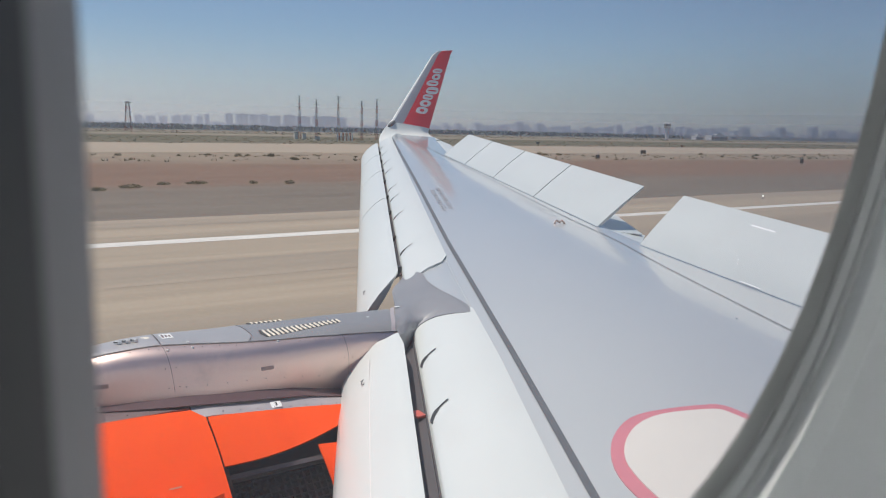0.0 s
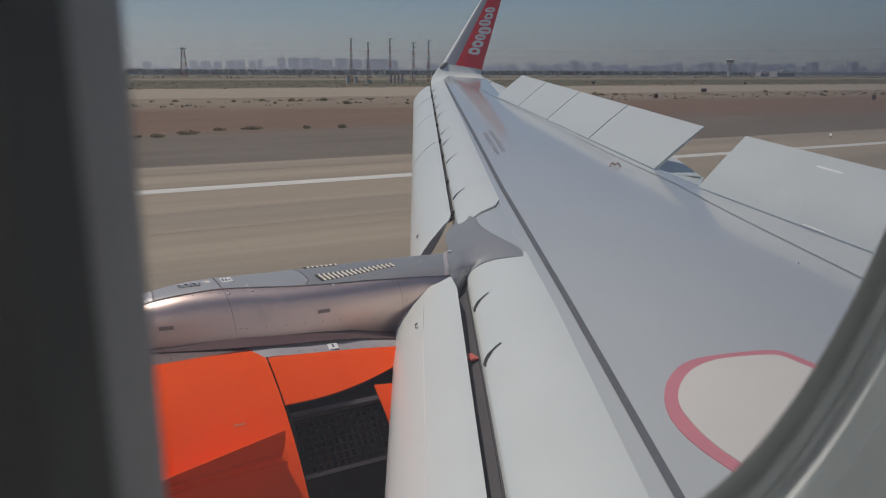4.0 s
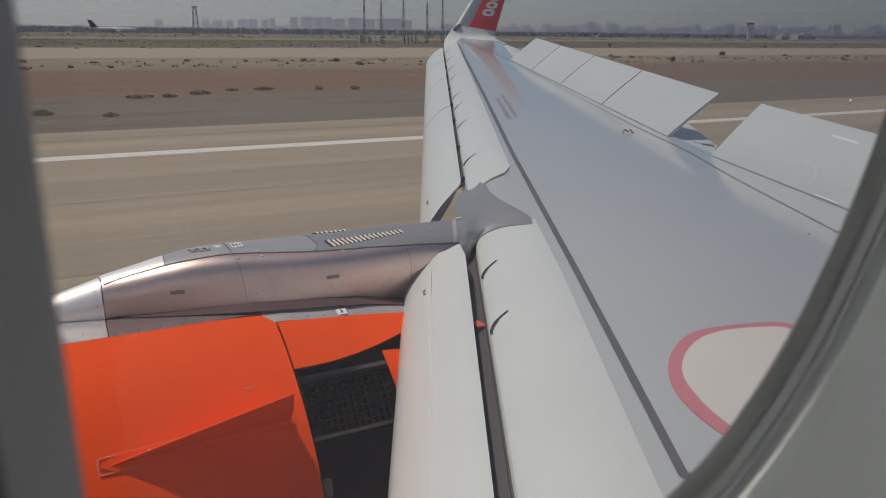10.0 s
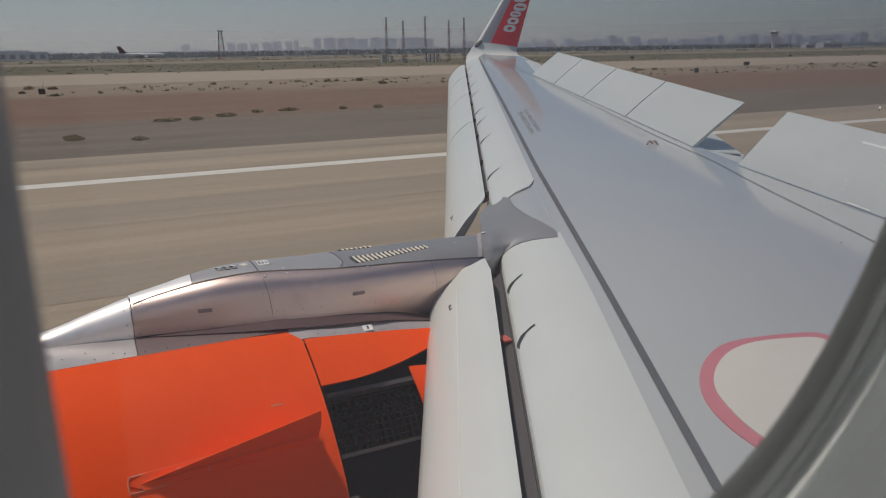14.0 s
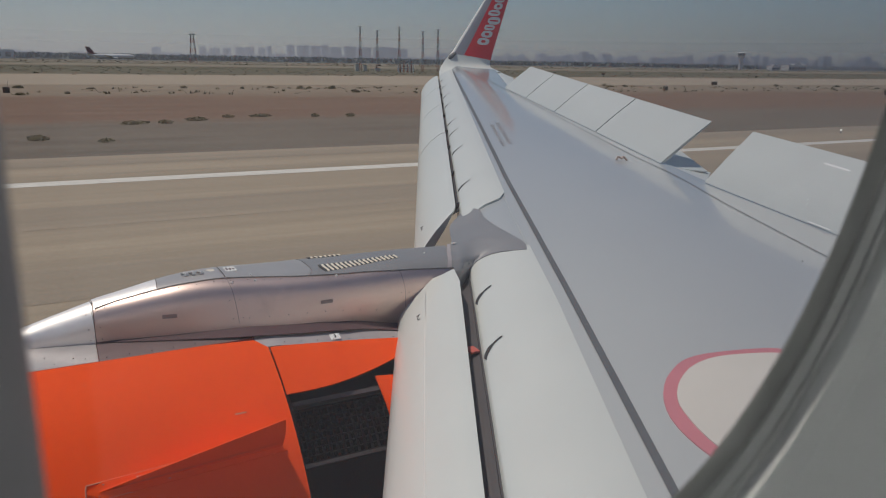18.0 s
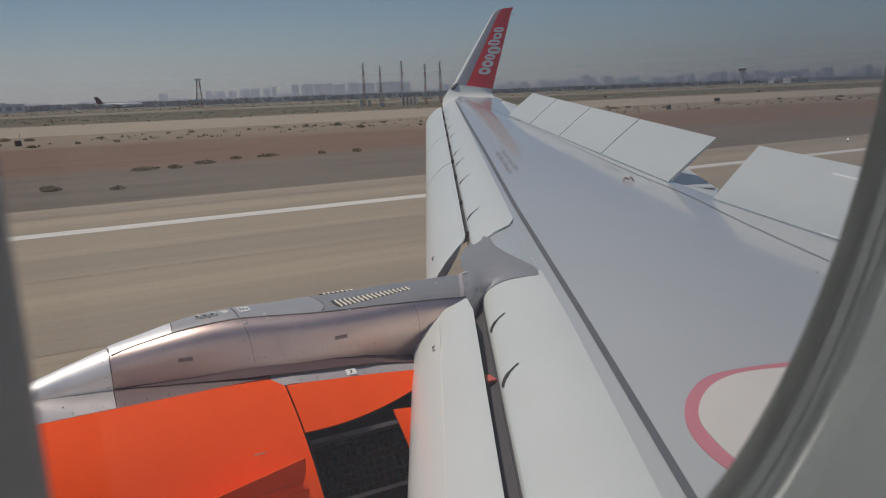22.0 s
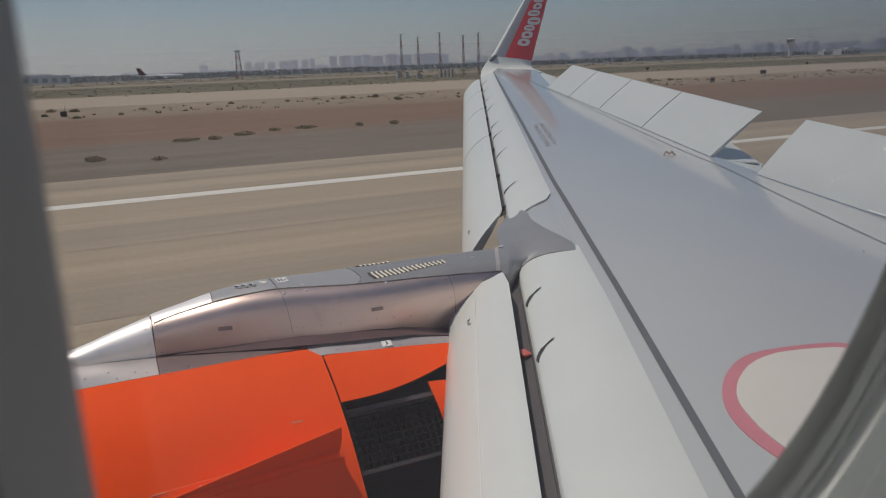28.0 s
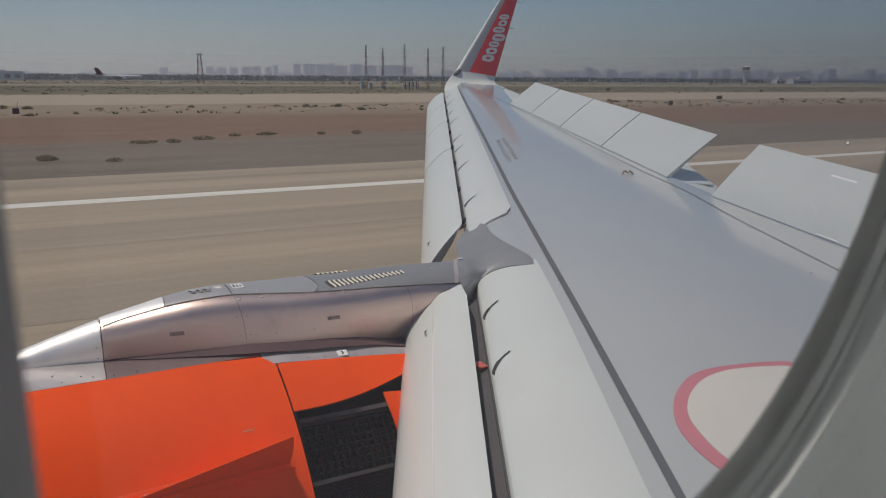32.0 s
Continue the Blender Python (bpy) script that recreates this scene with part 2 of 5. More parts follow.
def off(x, y):
    f, s, g = x_front(y), x_seam(y), x_groove(y)
    if x <= s:
        t = max(0.0, min(1.0, (x - f) / (s - f)))
        return -0.03 + 0.15 * math.sin(t * math.pi / 2) ** 0.8 if t > 0 else -0.03
    if x <= g:
        t = (x - s) / max(g - s, 1e-3)
        return lerp(0.12, 0.19, t) + 0.05 * math.sin(math.pi * t) ** 0.9
    return 0.19 - 0.06 * (x - g)


def zs(x, y, up=0.0):
    return zb(y) + off(x, y) + up


def over(poly, up=0.004, cuts=2, low=0.02):
    """A thin plate with a plan outline that lies on the wing's upper surface."""
    bm = bmesh.new()
    f = bm.faces.new([bm.verts.new((x, y, 0)) for x, y in poly])
    bmesh.ops.triangulate(bm, faces=[f])
    if cuts:
        bmesh.ops.subdivide_edges(bm, edges=bm.edges[:], cuts=cuts, use_grid_fill=True)
    for v in bm.verts:
        v.co.z = zs(v.co.x, v.co.y, up)
    ex = bmesh.ops.extrude_face_region(bm, geom=bm.faces[:])
    for v in ex["geom"]:
        if isinstance(v, bmesh.types.BMVert):
            v.co.z -= low
    return bm


def stations(pts, v):
    """Straight steps between stations."""
    if v <= pts[0][0]:
        return pts[0][1]
    for (a, p), (b, q) in zip(pts, pts[1:]):
        if v <= b:
            return lerp(p, q, (v - a) / (b - a))
    return pts[-1][1]


def span(y0, y1, n):
    return [lerp(y0, y1, i / n) for i in range(n + 1)]

# ---- ground ----
def zone_material():
    """Airfield soil: gravel, red earth, sand and scrub in long strips beside the runway, with ragged edges."""
    m = bpy.data.materials.new("airfield_soil")
    m.use_nodes = True
    n, l = m.node_tree.nodes, m.node_tree.links
    b = n["Principled BSDF"]
    b.inputs["Roughness"].default_value = 0.95
    b.inputs["Specular IOR Level"].default_value = 0.15
    geo = n.new("ShaderNodeNewGeometry")
    sep = n.new("ShaderNodeSeparateXYZ")
    l.new(geo.outputs["Position"], sep.inputs["Vector"])

    def noise_tex(scale, stretch, detail=6, rough=0.6):
        mp = n.new("ShaderNodeMapping")
        mp.inputs["Scale"].default_value = stretch
        l.new(geo.outputs["Position"], mp.inputs["Vector"])
        t = n.new("ShaderNodeTexNoise")
        t.inputs["Scale"].default_value = scale
        t.inputs["Detail"].default_value = detail
        t.inputs["Roughness"].default_value = rough
        l.new(mp.outputs["Vector"], t.inputs["Vector"])
        return t.outputs["Fac"]

    def math_node(op, a, bb):
        k = n.new("ShaderNodeMath")
        k.operation = op
        for i, v in enumerate((a, bb)):
            if isinstance(v, (int, float)):
                k.inputs[i].default_value = v
            else:
                l.new(v, k.inputs[i])
        return k.outputs[0]

    wob = math_node("MULTIPLY", math_node("SUBTRACT", noise_tex(0.06, (0.25, 1, 1)), 0.5), 0.16)
    grainy = math_node("MULTIPLY", math_node("SUBTRACT", noise_tex(0.9, (0.3, 1, 1), 8, 0.75), 0.5), 0.07)
    logy = math_node("LOGARITHM", math_node("MAXIMUM", sep.outputs["Y"], 20.0), 10.0)
    f = math_node("ADD", math_node("ADD", logy, wob), grainy)
    fac = n.new("ShaderNodeMapRange")
    fac.inputs["From Min"].default_value = 1.3
    fac.inputs["From Max"].default_value = 3.8
    l.new(f, fac.inputs["Value"])
    ramp = n.new("ShaderNodeValToRGB")
    e = ramp.color_ramp.elements
    stops = [(20, (0.19, 0.165, 0.14)), (40, (0.168, 0.144, 0.118)), (58, (0.171, 0.143, 0.116)), (63, (0.188, 0.125, 0.092)), (95, (0.194, 0.130, 0.095)),
             (104, (0.23, 0.182, 0.137)), (125, (0.25, 0.202, 0.151)), (222, (0.26, 0.212, 0.160)), (236, (0.135, 0.122, 0.086)), (420, (0.125, 0.117, 0.082)),
             (520, (0.26, 0.22, 0.175)), (640, (0.15, 0.145, 0.105)), (900, (0.24, 0.205, 0.165)), (1300, (0.13, 0.13, 0.105)), (4000, (0.14, 0.145, 0.13))]
    for i, (d, c) in enumerate(stops):
        el = e[i] if i < 2 else e.new(1.0)
        el.position = (math.log10(d) - 1.3) / 2.5
        el.color = (*c, 1)
    l.new(fac.outputs["Result"], ramp.inputs["Fac"])
    tone = n.new("ShaderNodeMapRange")
    tone.inputs["From Min"].default_value = 0.25
    tone.inputs["From Max"].default_value = 0.75
    tone.inputs["To Min"].default_value = 0.55
    tone.inputs["To Max"].default_value = 1.45
    mixn = math_node("ADD", math_node("MULTIPLY", noise_tex(0.35, (0.12, 1, 1), 8, 0.7), 0.5), math_node("MULTIPLY", noise_tex(2.5, (0.05, 1, 1), 6, 0.7), 0.25))
    mixn = math_node("ADD", mixn, math_node("MULTIPLY", noise_tex(3.0, (0.6, 1, 1), 8, 0.78), 0.25))
    l.new(mixn, tone.inputs["Value"])
    mul = n.new("ShaderNodeMix")
    mul.data_type = "RGBA"
    mul.blend_type = "MULTIPLY"
    mul.inputs[0].default_value = 1.0
    l.new(ramp.outputs["Color"], mul.inputs[6])
    l.new(tone.outputs["Result"], mul.inputs[7])
    l.new(mul.outputs[2], b.inputs["Base Color"])
    return m


SOIL = zone_material()
RUNWAY = material("worn_runway_asphalt", (0.322, 0.264, 0.193), 0.85, var=0.26, scale=0.45, fine=2.6, stretch=(0.025, 1, 1), dirt=(0.208, 0.170, 0.130), dirt_amount=0.75, grain=0.16)
TAXI = material("pale_taxiway_concrete", (0.322, 0.266, 0.200), 0.9, var=0.08, scale=0.08, fine=0.8, stretch=(0.3, 1, 1))
LINE = material("white_runway_paint", (0.62, 0.60, 0.55), 0.8, var=0.12, scale=1.2, fine=8, dirt=(0.38, 0.34, 0.29), dirt_amount=0.5)

FAR = 4700.0
xs = [-FAR, -1500, -500, -150, -60, -20, 0, 20, 60, 150, 500, 1500, FAR]
ysl = [-FAR, -1000, -200, -40, 0, 36, 45, 60, 100, 150, 220, 400, 800, 1800, FAR]
tagged(part("ground", grid([[(x, y, -0.06) for x in xs] for y in ysl]), SOIL, smooth=False),
       "dry airfield ground with gravel, red earth and scrub strips", "ground", kind="structure")


def slab(name, y0, y1, top, mat, label, category):
    """A paved strip, 10 cm thick, with its upper face at the given height."""
    ys = span(y0, y1, 6)
    rows = [[(x, y0, top - 0.1) for x in xs]] + [[(x, y, top) for x in xs] for y in ys] + [[(x, y1, top - 0.1) for x in xs]]
    return tagged(part(name, grid(rows, cap=False), mat, smooth=False), label, category, kind="structure")


slab("runway", -31.0, 39.4, 0.0, RUNWAY, "wide tan-grey worn asphalt runway with its shoulder", "runway")
slab("taxiway", 140.0, 222.0, -0.045, TAXI, "pale sandy concrete taxiway parallel to the runway", "taxiway")
tagged(part("runway_edge_line", grid([[(x, y, 0.006) for x in xs] for y in (31.0, 32.05)]), LINE, smooth=False),
       "long white painted line along the runway edge", "road marking", kind="structure")
LANE = material("darker_paving_lane", (0.288, 0.238, 0.179), 0.88, var=0.2, scale=0.4, fine=2.6, stretch=(0.025, 1, 1), dirt=(0.22, 0.19, 0.157), dirt_amount=0.6, grain=0.16)
for y0, y1 in ((16.6, 19.2), (23.4, 26.7), (36.2, 39.3)):
    tagged(part("paving_lane", grid([[(x, y, 0.005) for x in xs] for y in span(y0, y1, 3)]), LANE, smooth=False),
           "slightly darker paving lane in the runway asphalt", "paving lane", kind="structure")

# ---- wing ----
wing = thing("airliner_wing", (1.0, 1.95, 2.9), "grey and white swept airliner wing with raised spoilers", "aircraft wing")

# upper skin of the wing box
rows = []
for y in span(1.96, 16.35, 44):
    a, b = x_seam(y) - 0.01, x_end(y)
    top = [(lerp(a, b, t), y, zs(lerp(a, b, t), y)) for t in span(0, 1, 16)]
    low = [(lerp(b, a, t), y, zb(y) - 0.16 - 0.12 * math.sin(math.pi * t)) for t in (0.0, 0.25, 0.5, 0.75, 1.0)]
    rows.append(top + low)
part("upper_skin", grid(rows, closed=True, cap=True), WING, wing, "smooth pale grey painted wing skin")


def nose(y0, y1, n, up=0.006, cut=0.0, tail=0.0):
    rows = []
    for k, y in enumerate(span(y0, y1, n)):
        f, s = x_front(y), x_seam(y)
        r = [(s, y, zb(y) - 0.22), (lerp(f, s, 0.5), y, zb(y) - 0.33), (f + 0.02, y, zb(y) - 0.30), (f - 0.012, y, zb(y) - 0.17)]
        for t in (0.0, 0.02, 0.06, 0.12, 0.2, 0.35, 0.5, 0.7, 0.85, 1.0):
            yy = y + (cut * (0.28 * min(1.0, t / 0.5) + 0.72 * max(0.0, (t - 0.5) / 0.5) ** 5) if k == 0 else 0.0)
            yy -= tail * max(0.0, (t - 0.3) / 0.7) if k == n else 0.0
            x = lerp(x_front(yy), x_seam(yy), t)
            r.append((x, yy, zs(x, yy, up)))
        rows.append(r)
    return grid(rows, closed=True, cap=True)


part("leading_edge", nose(1.97, 5.76, 14, 0.006, 0.0, 0.40), WHITE, wing, "white fixed leading edge behind the slat")
part("leading_edge_root", nose(5.36, 7.2, 8, -0.006), WING, wing, "grey skin under the pylon fairing")
part("leading_edge", nose(6.45, 16.3, 26, 0.012, 0.235), WHITE, wing, "white fixed leading edge behind the slat")


# outboard end of the inner slat: a pointed rear corner, then swept forward and outboard
SLAT_END = ((0.0, 5.38), (0.07, 5.575), (0.12, 5.575), (0.2, 5.575), (0.3, 5.59), (0.5, 5.66), (0.7, 5.72), (0.86, 5.78), (0.95, 5.82), (1.0, 5.89))


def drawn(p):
    """Pulls the inner slat's outboard end up and inboard, towards the camera, to fit its view."""
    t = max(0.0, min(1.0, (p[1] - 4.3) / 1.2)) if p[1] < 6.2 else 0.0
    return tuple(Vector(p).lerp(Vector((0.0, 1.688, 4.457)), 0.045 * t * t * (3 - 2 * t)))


def slat_rows(y0, y1, n, skew0=0.0, skew1=0.0, gap=0.05):
    rows = []
    for k, y in enumerate(span(y0, y1, n)):
        r = []
        prof = [(0.0, -0.004), (0.07, -0.009), (0.12, -0.012), (0.2, -0.024), (0.3, -0.045), (0.5, -0.095), (0.7, -0.165), (0.86, -0.235), (0.95, -0.29), (1.0, -0.35), (0.97, -0.42), (0.88, -0.46),
                (0.8, -0.43), (0.7, -0.33), (0.5, -0.2), (0.25, -0.1), (0.0, -0.03)]
        for u, dz in prof:
            yy = y - (skew0 * u ** 0.45 if k == 0 else 0.0)
            if k == n and skew1:
                yy = stations(SLAT_END, u)
            xt = x_front(yy) - gap
            xl = 2.45 + 0.493 * (yy - 6.83) - (0.09 if y < 6 else 0.0)
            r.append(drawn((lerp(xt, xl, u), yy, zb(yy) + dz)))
        rows.append(r)
    return rows


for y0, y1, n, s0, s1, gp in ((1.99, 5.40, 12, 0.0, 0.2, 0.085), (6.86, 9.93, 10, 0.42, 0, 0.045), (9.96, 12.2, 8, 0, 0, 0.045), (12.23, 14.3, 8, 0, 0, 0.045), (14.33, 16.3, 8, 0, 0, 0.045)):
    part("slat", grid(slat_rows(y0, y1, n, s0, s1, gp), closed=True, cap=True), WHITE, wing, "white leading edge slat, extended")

# wall added between the slats and fixed leading edge, slot shade in its colour
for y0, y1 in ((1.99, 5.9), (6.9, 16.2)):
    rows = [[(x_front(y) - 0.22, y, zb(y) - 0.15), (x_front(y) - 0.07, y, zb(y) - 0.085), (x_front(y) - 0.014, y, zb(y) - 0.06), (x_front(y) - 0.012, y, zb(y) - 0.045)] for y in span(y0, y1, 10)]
    part("slot_wall", thick(grid(rows), 0.006), SLOTSHADE, wing, "added slot wall, its dark grey painted for shade")

# dark sealant stripe and rear groove
STRIPE = ((3.0, -0.018), (4.7, -0.021), (7.0, -0.050), (9.8, -0.036), (16.4, -0.030))


rows = []
for y in span(3.15, 16.3, 56):
    c, h = x_dark(y) + stations(STRIPE, y), 0.018 + 0.0004 * (y - 3)
    rows.append([(c + d * h, y, zs(c + d * h, y, 0.004)) for d in (-1, 0, 1)])
# its inner end turns back in a rounded corner
ex = x_dark(3.15) + stations(STRIPE, 3.15)
bend = []
for a in span(0, 90, 6):
    ca, sa = math.cos(radians(a)), math.sin(radians(a))
    bend.append([(ex + 0.034 - r * ca, 3.15 - r * sa) for r in (0.052, 0.034, 0.016)])
bend += [[(ex + 0.034 + d, 3.15 - r) for r in (0.052, 0.034, 0.016)] for d in (0.1, 0.35)]
part("sealant_stripe", grid(rows[::-1] + [[(x, y, zs(x, y, 0.004)) for x, y in r] for r in bend]), SEAL, wing, "dark grey sealant stripe")
rows = []
for y in span(4.0, 14.0, 60):
    c = x_groove(y) + 0.055 * math.exp(-((y - 6.55) / 0.6) ** 2)
    rows.append([(c + d, y, zs(c + d, y, 0.004)) for d in (-0.006, 0.006)])
part("panel_joint", grid(rows), SEAL, wing, "thin dark panel joint")


def spoiler(y0, y1, hx, chord0, chord1, lift, slope):
    """One raised spoiler panel: a thin wedge hinged at its front edge."""
    ax = Vector((slope, 1, 0.089)).normalized()
    p = Vector((1, -slope, 0)).normalized()
    up = p * math.cos(lift) + Vector((0, 0, 1)) * math.sin(lift)
    nrm = ax.cross(up).normalized()
    if nrm.z < 0:
        nrm = -nrm
    rows = []
    for y in span(y0, y1, 6):
        h = Vector((hx(y), y, zs(hx(y), y, 0.006)))
        c = lerp(chord0, chord1, (y - y0) / (y1 - y0))
        r = []
        for u, th in ((0, 0.0), (0.02, 0.006), (0.5, 0.012), (0.98, 0.004), (1, 0.0), (0.98, -0.006), (0.5, -0.016), (0.05, -0.022)):
            r.append(tuple(h + up * (c * u) + nrm * th))
        rows.append(r)
    return grid(rows, closed=True, cap=True)


edges = [7.045, 8.69, 10.16, 11.50, 12.73]
for a, b in zip(edges, edges[1:]):
    part("spoiler", spoiler(a + 0.012, b - 0.012, x_hinge, 0.64 - 0.012 * (a - 7), 0.64 - 0.012 * (b - 7), radians(39.2), 0.312), SPOIL, wing, "raised pale grey spoiler panel")
part("spoiler", spoiler(3.6, 6.33, lambda y: 5.04 + 0.155 * (y - 6.35), 0.66, 0.64, radians(43), 0.155), SPOIL, wing, "raised pale grey spoiler panel")


part("fixed_shroud", over([(5.02, 6.31), (5.12, 6.80), (5.20, 7.04), (5.40, 6.88), (5.56, 6.75)], -0.004, 2, 0.05), SPOIL, wing, "grey fixed skin between the spoilers")
rows = [[(lerp(5.22, 5.43, t), lerp(7.07, 6.67, t), 3.492), (lerp(5.80, 5.95, t), lerp(7.55, 7.36, t), 3.49), (lerp(6.45, 6.47, t), lerp(8.08, 8.04, t), 3.485)] for t in span(0, 1, 4)]
part("flap_shroud", thick(grid(rows), -0.01), SPOIL, wing, "grey shroud behind the spoilers")


# lowered flaps behind the spoilers, and the aileron near the tip
def flap(y0, y1, drop, chord0, chord1, back=0.12):
    rows = []
    for y in span(y0, y1, 6):
        c = lerp(chord0, chord1, (y - y0) / (y1 - y0))
        x0 = x_end(y) + back
        r = []
        for u, th in ((0, -0.02), (0.05, 0.05), (0.3, 0.07), (1.0, 0.0), (0.3, -0.06), (0.05, -0.07)):
            r.append((x0 + c * u * math.cos(drop) + th * math.sin(drop), y, zb(y) + 0.02 - c * u * math.sin(drop) + th * math.cos(drop)))
        rows.append(r)
    return grid(rows, closed=True, cap=True)


part("flap", flap(2.1, 6.5, radians(35), 1.3, 1.1), WING, wing, "lowered trailing edge flap")
part("flap", flap(6.55, 12.8, radians(35), 1.0, 0.8), WING, wing, "lowered trailing edge flap")
part("aileron", flap(12.9, 16.2, radians(4), 0.5, 0.42, 0.02), WHITE, wing, "white aileron near the wing tip")

GREYEDGE = material("grey_winglet_paint", (0.33, 0.34, 0.375), 0.4, var=0.06, scale=3)
# winglet: white root fairing, bright leading edge, red blade
SECT = [((7.58, 16.35, zb(16.35) - 0.02), (9.17, 16.35, zb(16.35) + 0.07), 0.10), ((7.80, 16.80, 4.24), (9.20, 16.80, 4.33), 0.09), ((7.91, 16.95, 4.35), (9.22, 16.95, 4.37), 0.085),
        ((8.06, 17.03, 4.50), (9.25, 17.04, 4.43), 0.075), ((8.22, 17.08, 4.64), (9.30, 17.08, 4.52), 0.07), ((8.29, 17.10, 4.70), (9.33, 17.10, 4.60), 0.06),
        ((9.58, 17.48, 6.27), (10.12, 17.50, 6.33), 0.03), ((9.74, 17.52, 6.38), (10.20, 17.52, 6.44), 0.02)]


def blade_rows(sections, t0, t1, inset=0.0):
    rows = []
    for k, (le, te, th) in enumerate(sections):
        le, te = Vector(le), Vector(te)
        ax = (te - le).normalized()
        j = min(k, len(sections) - 2)
        along = (Vector(sections[j + 1][0]) - Vector(sections[j][0]) + Vector(sections[j + 1][1]) - Vector(sections[j][1])).normalized()
        nrm = ax.cross(along).normalized()
        ring = []
        ts = span(t0, t1, 6)
        for s, seq in ((1, ts), (-1, ts[::-1])):
            for t in seq:
                w = th * (1.9 * math.sqrt(max(t, 0)) * (1 - t) ** 0.8) + 0.004 + inset
                ring.append(tuple(le.lerp(te, t) + nrm * s * w))
        rows.append(ring)
    return rows


winglet = part("winglet", grid(blade_rows(SECT[:5], 0, 1), closed=True, cap=True), WHITE, wing, "white curved winglet root")
part("leading_edge", grid(blade_rows(SECT[4:], 0.055, 0.30), closed=True, cap=True), GREYEDGE, winglet, "grey winglet leading edge")
part("edge_strip", grid(blade_rows(SECT[4:], 0, 0.055), closed=True, cap=True), LETTER, winglet, "bright winglet edge strip")
part("blade", grid(blade_rows(SECT[4:], 0.30, 1.0), closed=True, cap=True), RED, winglet, "red winglet blade")

# ---- engine and pylon ----
YC, ZC, RN = 5.75, 1.95, 1.23
engine = thing("jet_engine", (0.0, YC, 0.75), "orange jet engine under the wing with its thrust reverser open", "jet engine")


def ring_pt(x, deg, r):
    a = radians(deg)
    return (x, YC - r * math.cos(a), ZC + r * math.sin(a))


def shell(x0, x1, a0, a1, r, nx=8, na=16, d=0.025, rf=None):
    rows = [[ring_pt(x, a, rf(x) if rf else r) for a in span(a0, a1, na)] for x in span(x0, x1, nx)]
    return thick(grid(rows), d)


def cowl_r(x):
    return RN - (0.20 * ((-0.9 - x) / 1.3) ** 2 if x < -0.9 else 0.0)


def joint_x(a):
    """Rear edge of the fan cowl: it leans back a little towards the bottom."""
    return min(0.89, 0.858 + 0.0009 * max(0.0, 63 - a))


rows = []
for i, t in enumerate(span(0, 1, 22)):
    top = 67.0 - 0.3 * t if i < 21 else 63.0
    rows.append([ring_pt(lerp(-2.2, joint_x(a), t) if i != 21 else 0.80 + 0.9 * (joint_x(a) - 0.858), a, cowl_r(lerp(-2.2, 0.87, t))) for a in span(66.0 if i == 21 else top, -180, 48)])
part("fan_cowl", thick(grid(rows), 0.03), ORANGE, engine, "glossy orange fan cowl")
part("fan_cowl", shell(-2.2, 0.885, 140, 180, RN, 20, 16, 0.03, cowl_r), ORANGE, engine, "glossy orange fan cowl")
rows = []
for x in span(-2.2, 0.885, 12):
    k = cowl_r(x) / RN
    rows.append([(x, YC + k * lerp(0.02, 0.935, t), ZC + k * lerp(1.105, 0.795, t)) for t in span(0, 1, 6)])
part("fan_cowl", thick(grid(rows), 0.02), ORANGE, engine, "orange cowl panel behind the pylon")
# height of the flat shelf on top of the nacelle beside the pylon
FOOT = ((-1.3, 3.06), (-0.26, 3.083), (0.8, 3.088), (0.97, 3.068), (1.22, 3.043), (1.41, 3.015), (1.6, 2.965), (2.3, 2.80))


def strip(x0, x1, a0, nx, rf):
    """Strip from the cowl's upper edge over the flat shelf under the pylon."""
    rows = []
    for x in span(x0, x1, nx):
        _, ye, ze = ring_pt(x, a0, rf(x))
        zf = max(stations(FOOT, x), ze)
        rows.append([(x, ye + d, ze + (zf - ze) * min(1.0, d / 0.10) ** 0.8) for d in (0.0, 0.02, 0.045, 0.07, 0.10, 0.16, 0.25, 0.40)])
    return thick(grid(rows), 0.02)


part("top_strip", strip(-2.2, 0.083, 67.1, 16, lambda x: cowl_r(x) - 0.004), STRIP0, engine, "bright riveted metal strip beside the pylon")
part("top_strip", strip(0.087, 0.80, 67.0, 8, lambda x: RN - 0.005), STRIP, engine, "riveted strip beside the pylon, shadow in its dark colour")
part("top_strip", strip(0.806, 2.2, 63.4, 14, lambda x: RN - 0.004 - 0.16 * max(0, x - 0.9)), STRIP2, engine, "pale riveted strip over the reverser")
part("inlet_lip", shell(-2.5, -2.2, 0, 360, 1.0, 5, 40, -0.04, lambda x: 0.93 + 0.07 * math.sqrt(max(0, (x + 2.5) / 0.3))), SILVER, engine, "bright metal inlet lip")


# reverser panel above the opening, with its curved lower edge; the cowl tapers behind the fan case
def rev_r(x):
    return RN - 0.16 * max(0.0, x - 0.9)


def rev_low(x):
    return min(49.6 + 16.3 * max(0.0, x - 0.87) ** 2, 63.0)


rows = []
for i, x in enumerate(span(0.872, 1.78, 12)):
    row = []
    for t in span(0, 1, 5):
        a = lerp(rev_low(x), lerp(63.0, 63.9, min(1.0, (x - 0.87) / 0.5)), t)
        row.append(ring_pt(joint_x(a) + 0.010 if i == 0 else x, a, rev_r(x)))
    rows.append(row)
part("reverser_panel", thick(grid(rows), 0.010), ORANGE, engine, "orange reverser cowl panel")
part("reverser_panel", shell(0.90, 2.2, 115, 230, RN, 8, 20, 0.03), ORANGE, engine, "orange reverser cowl panel")
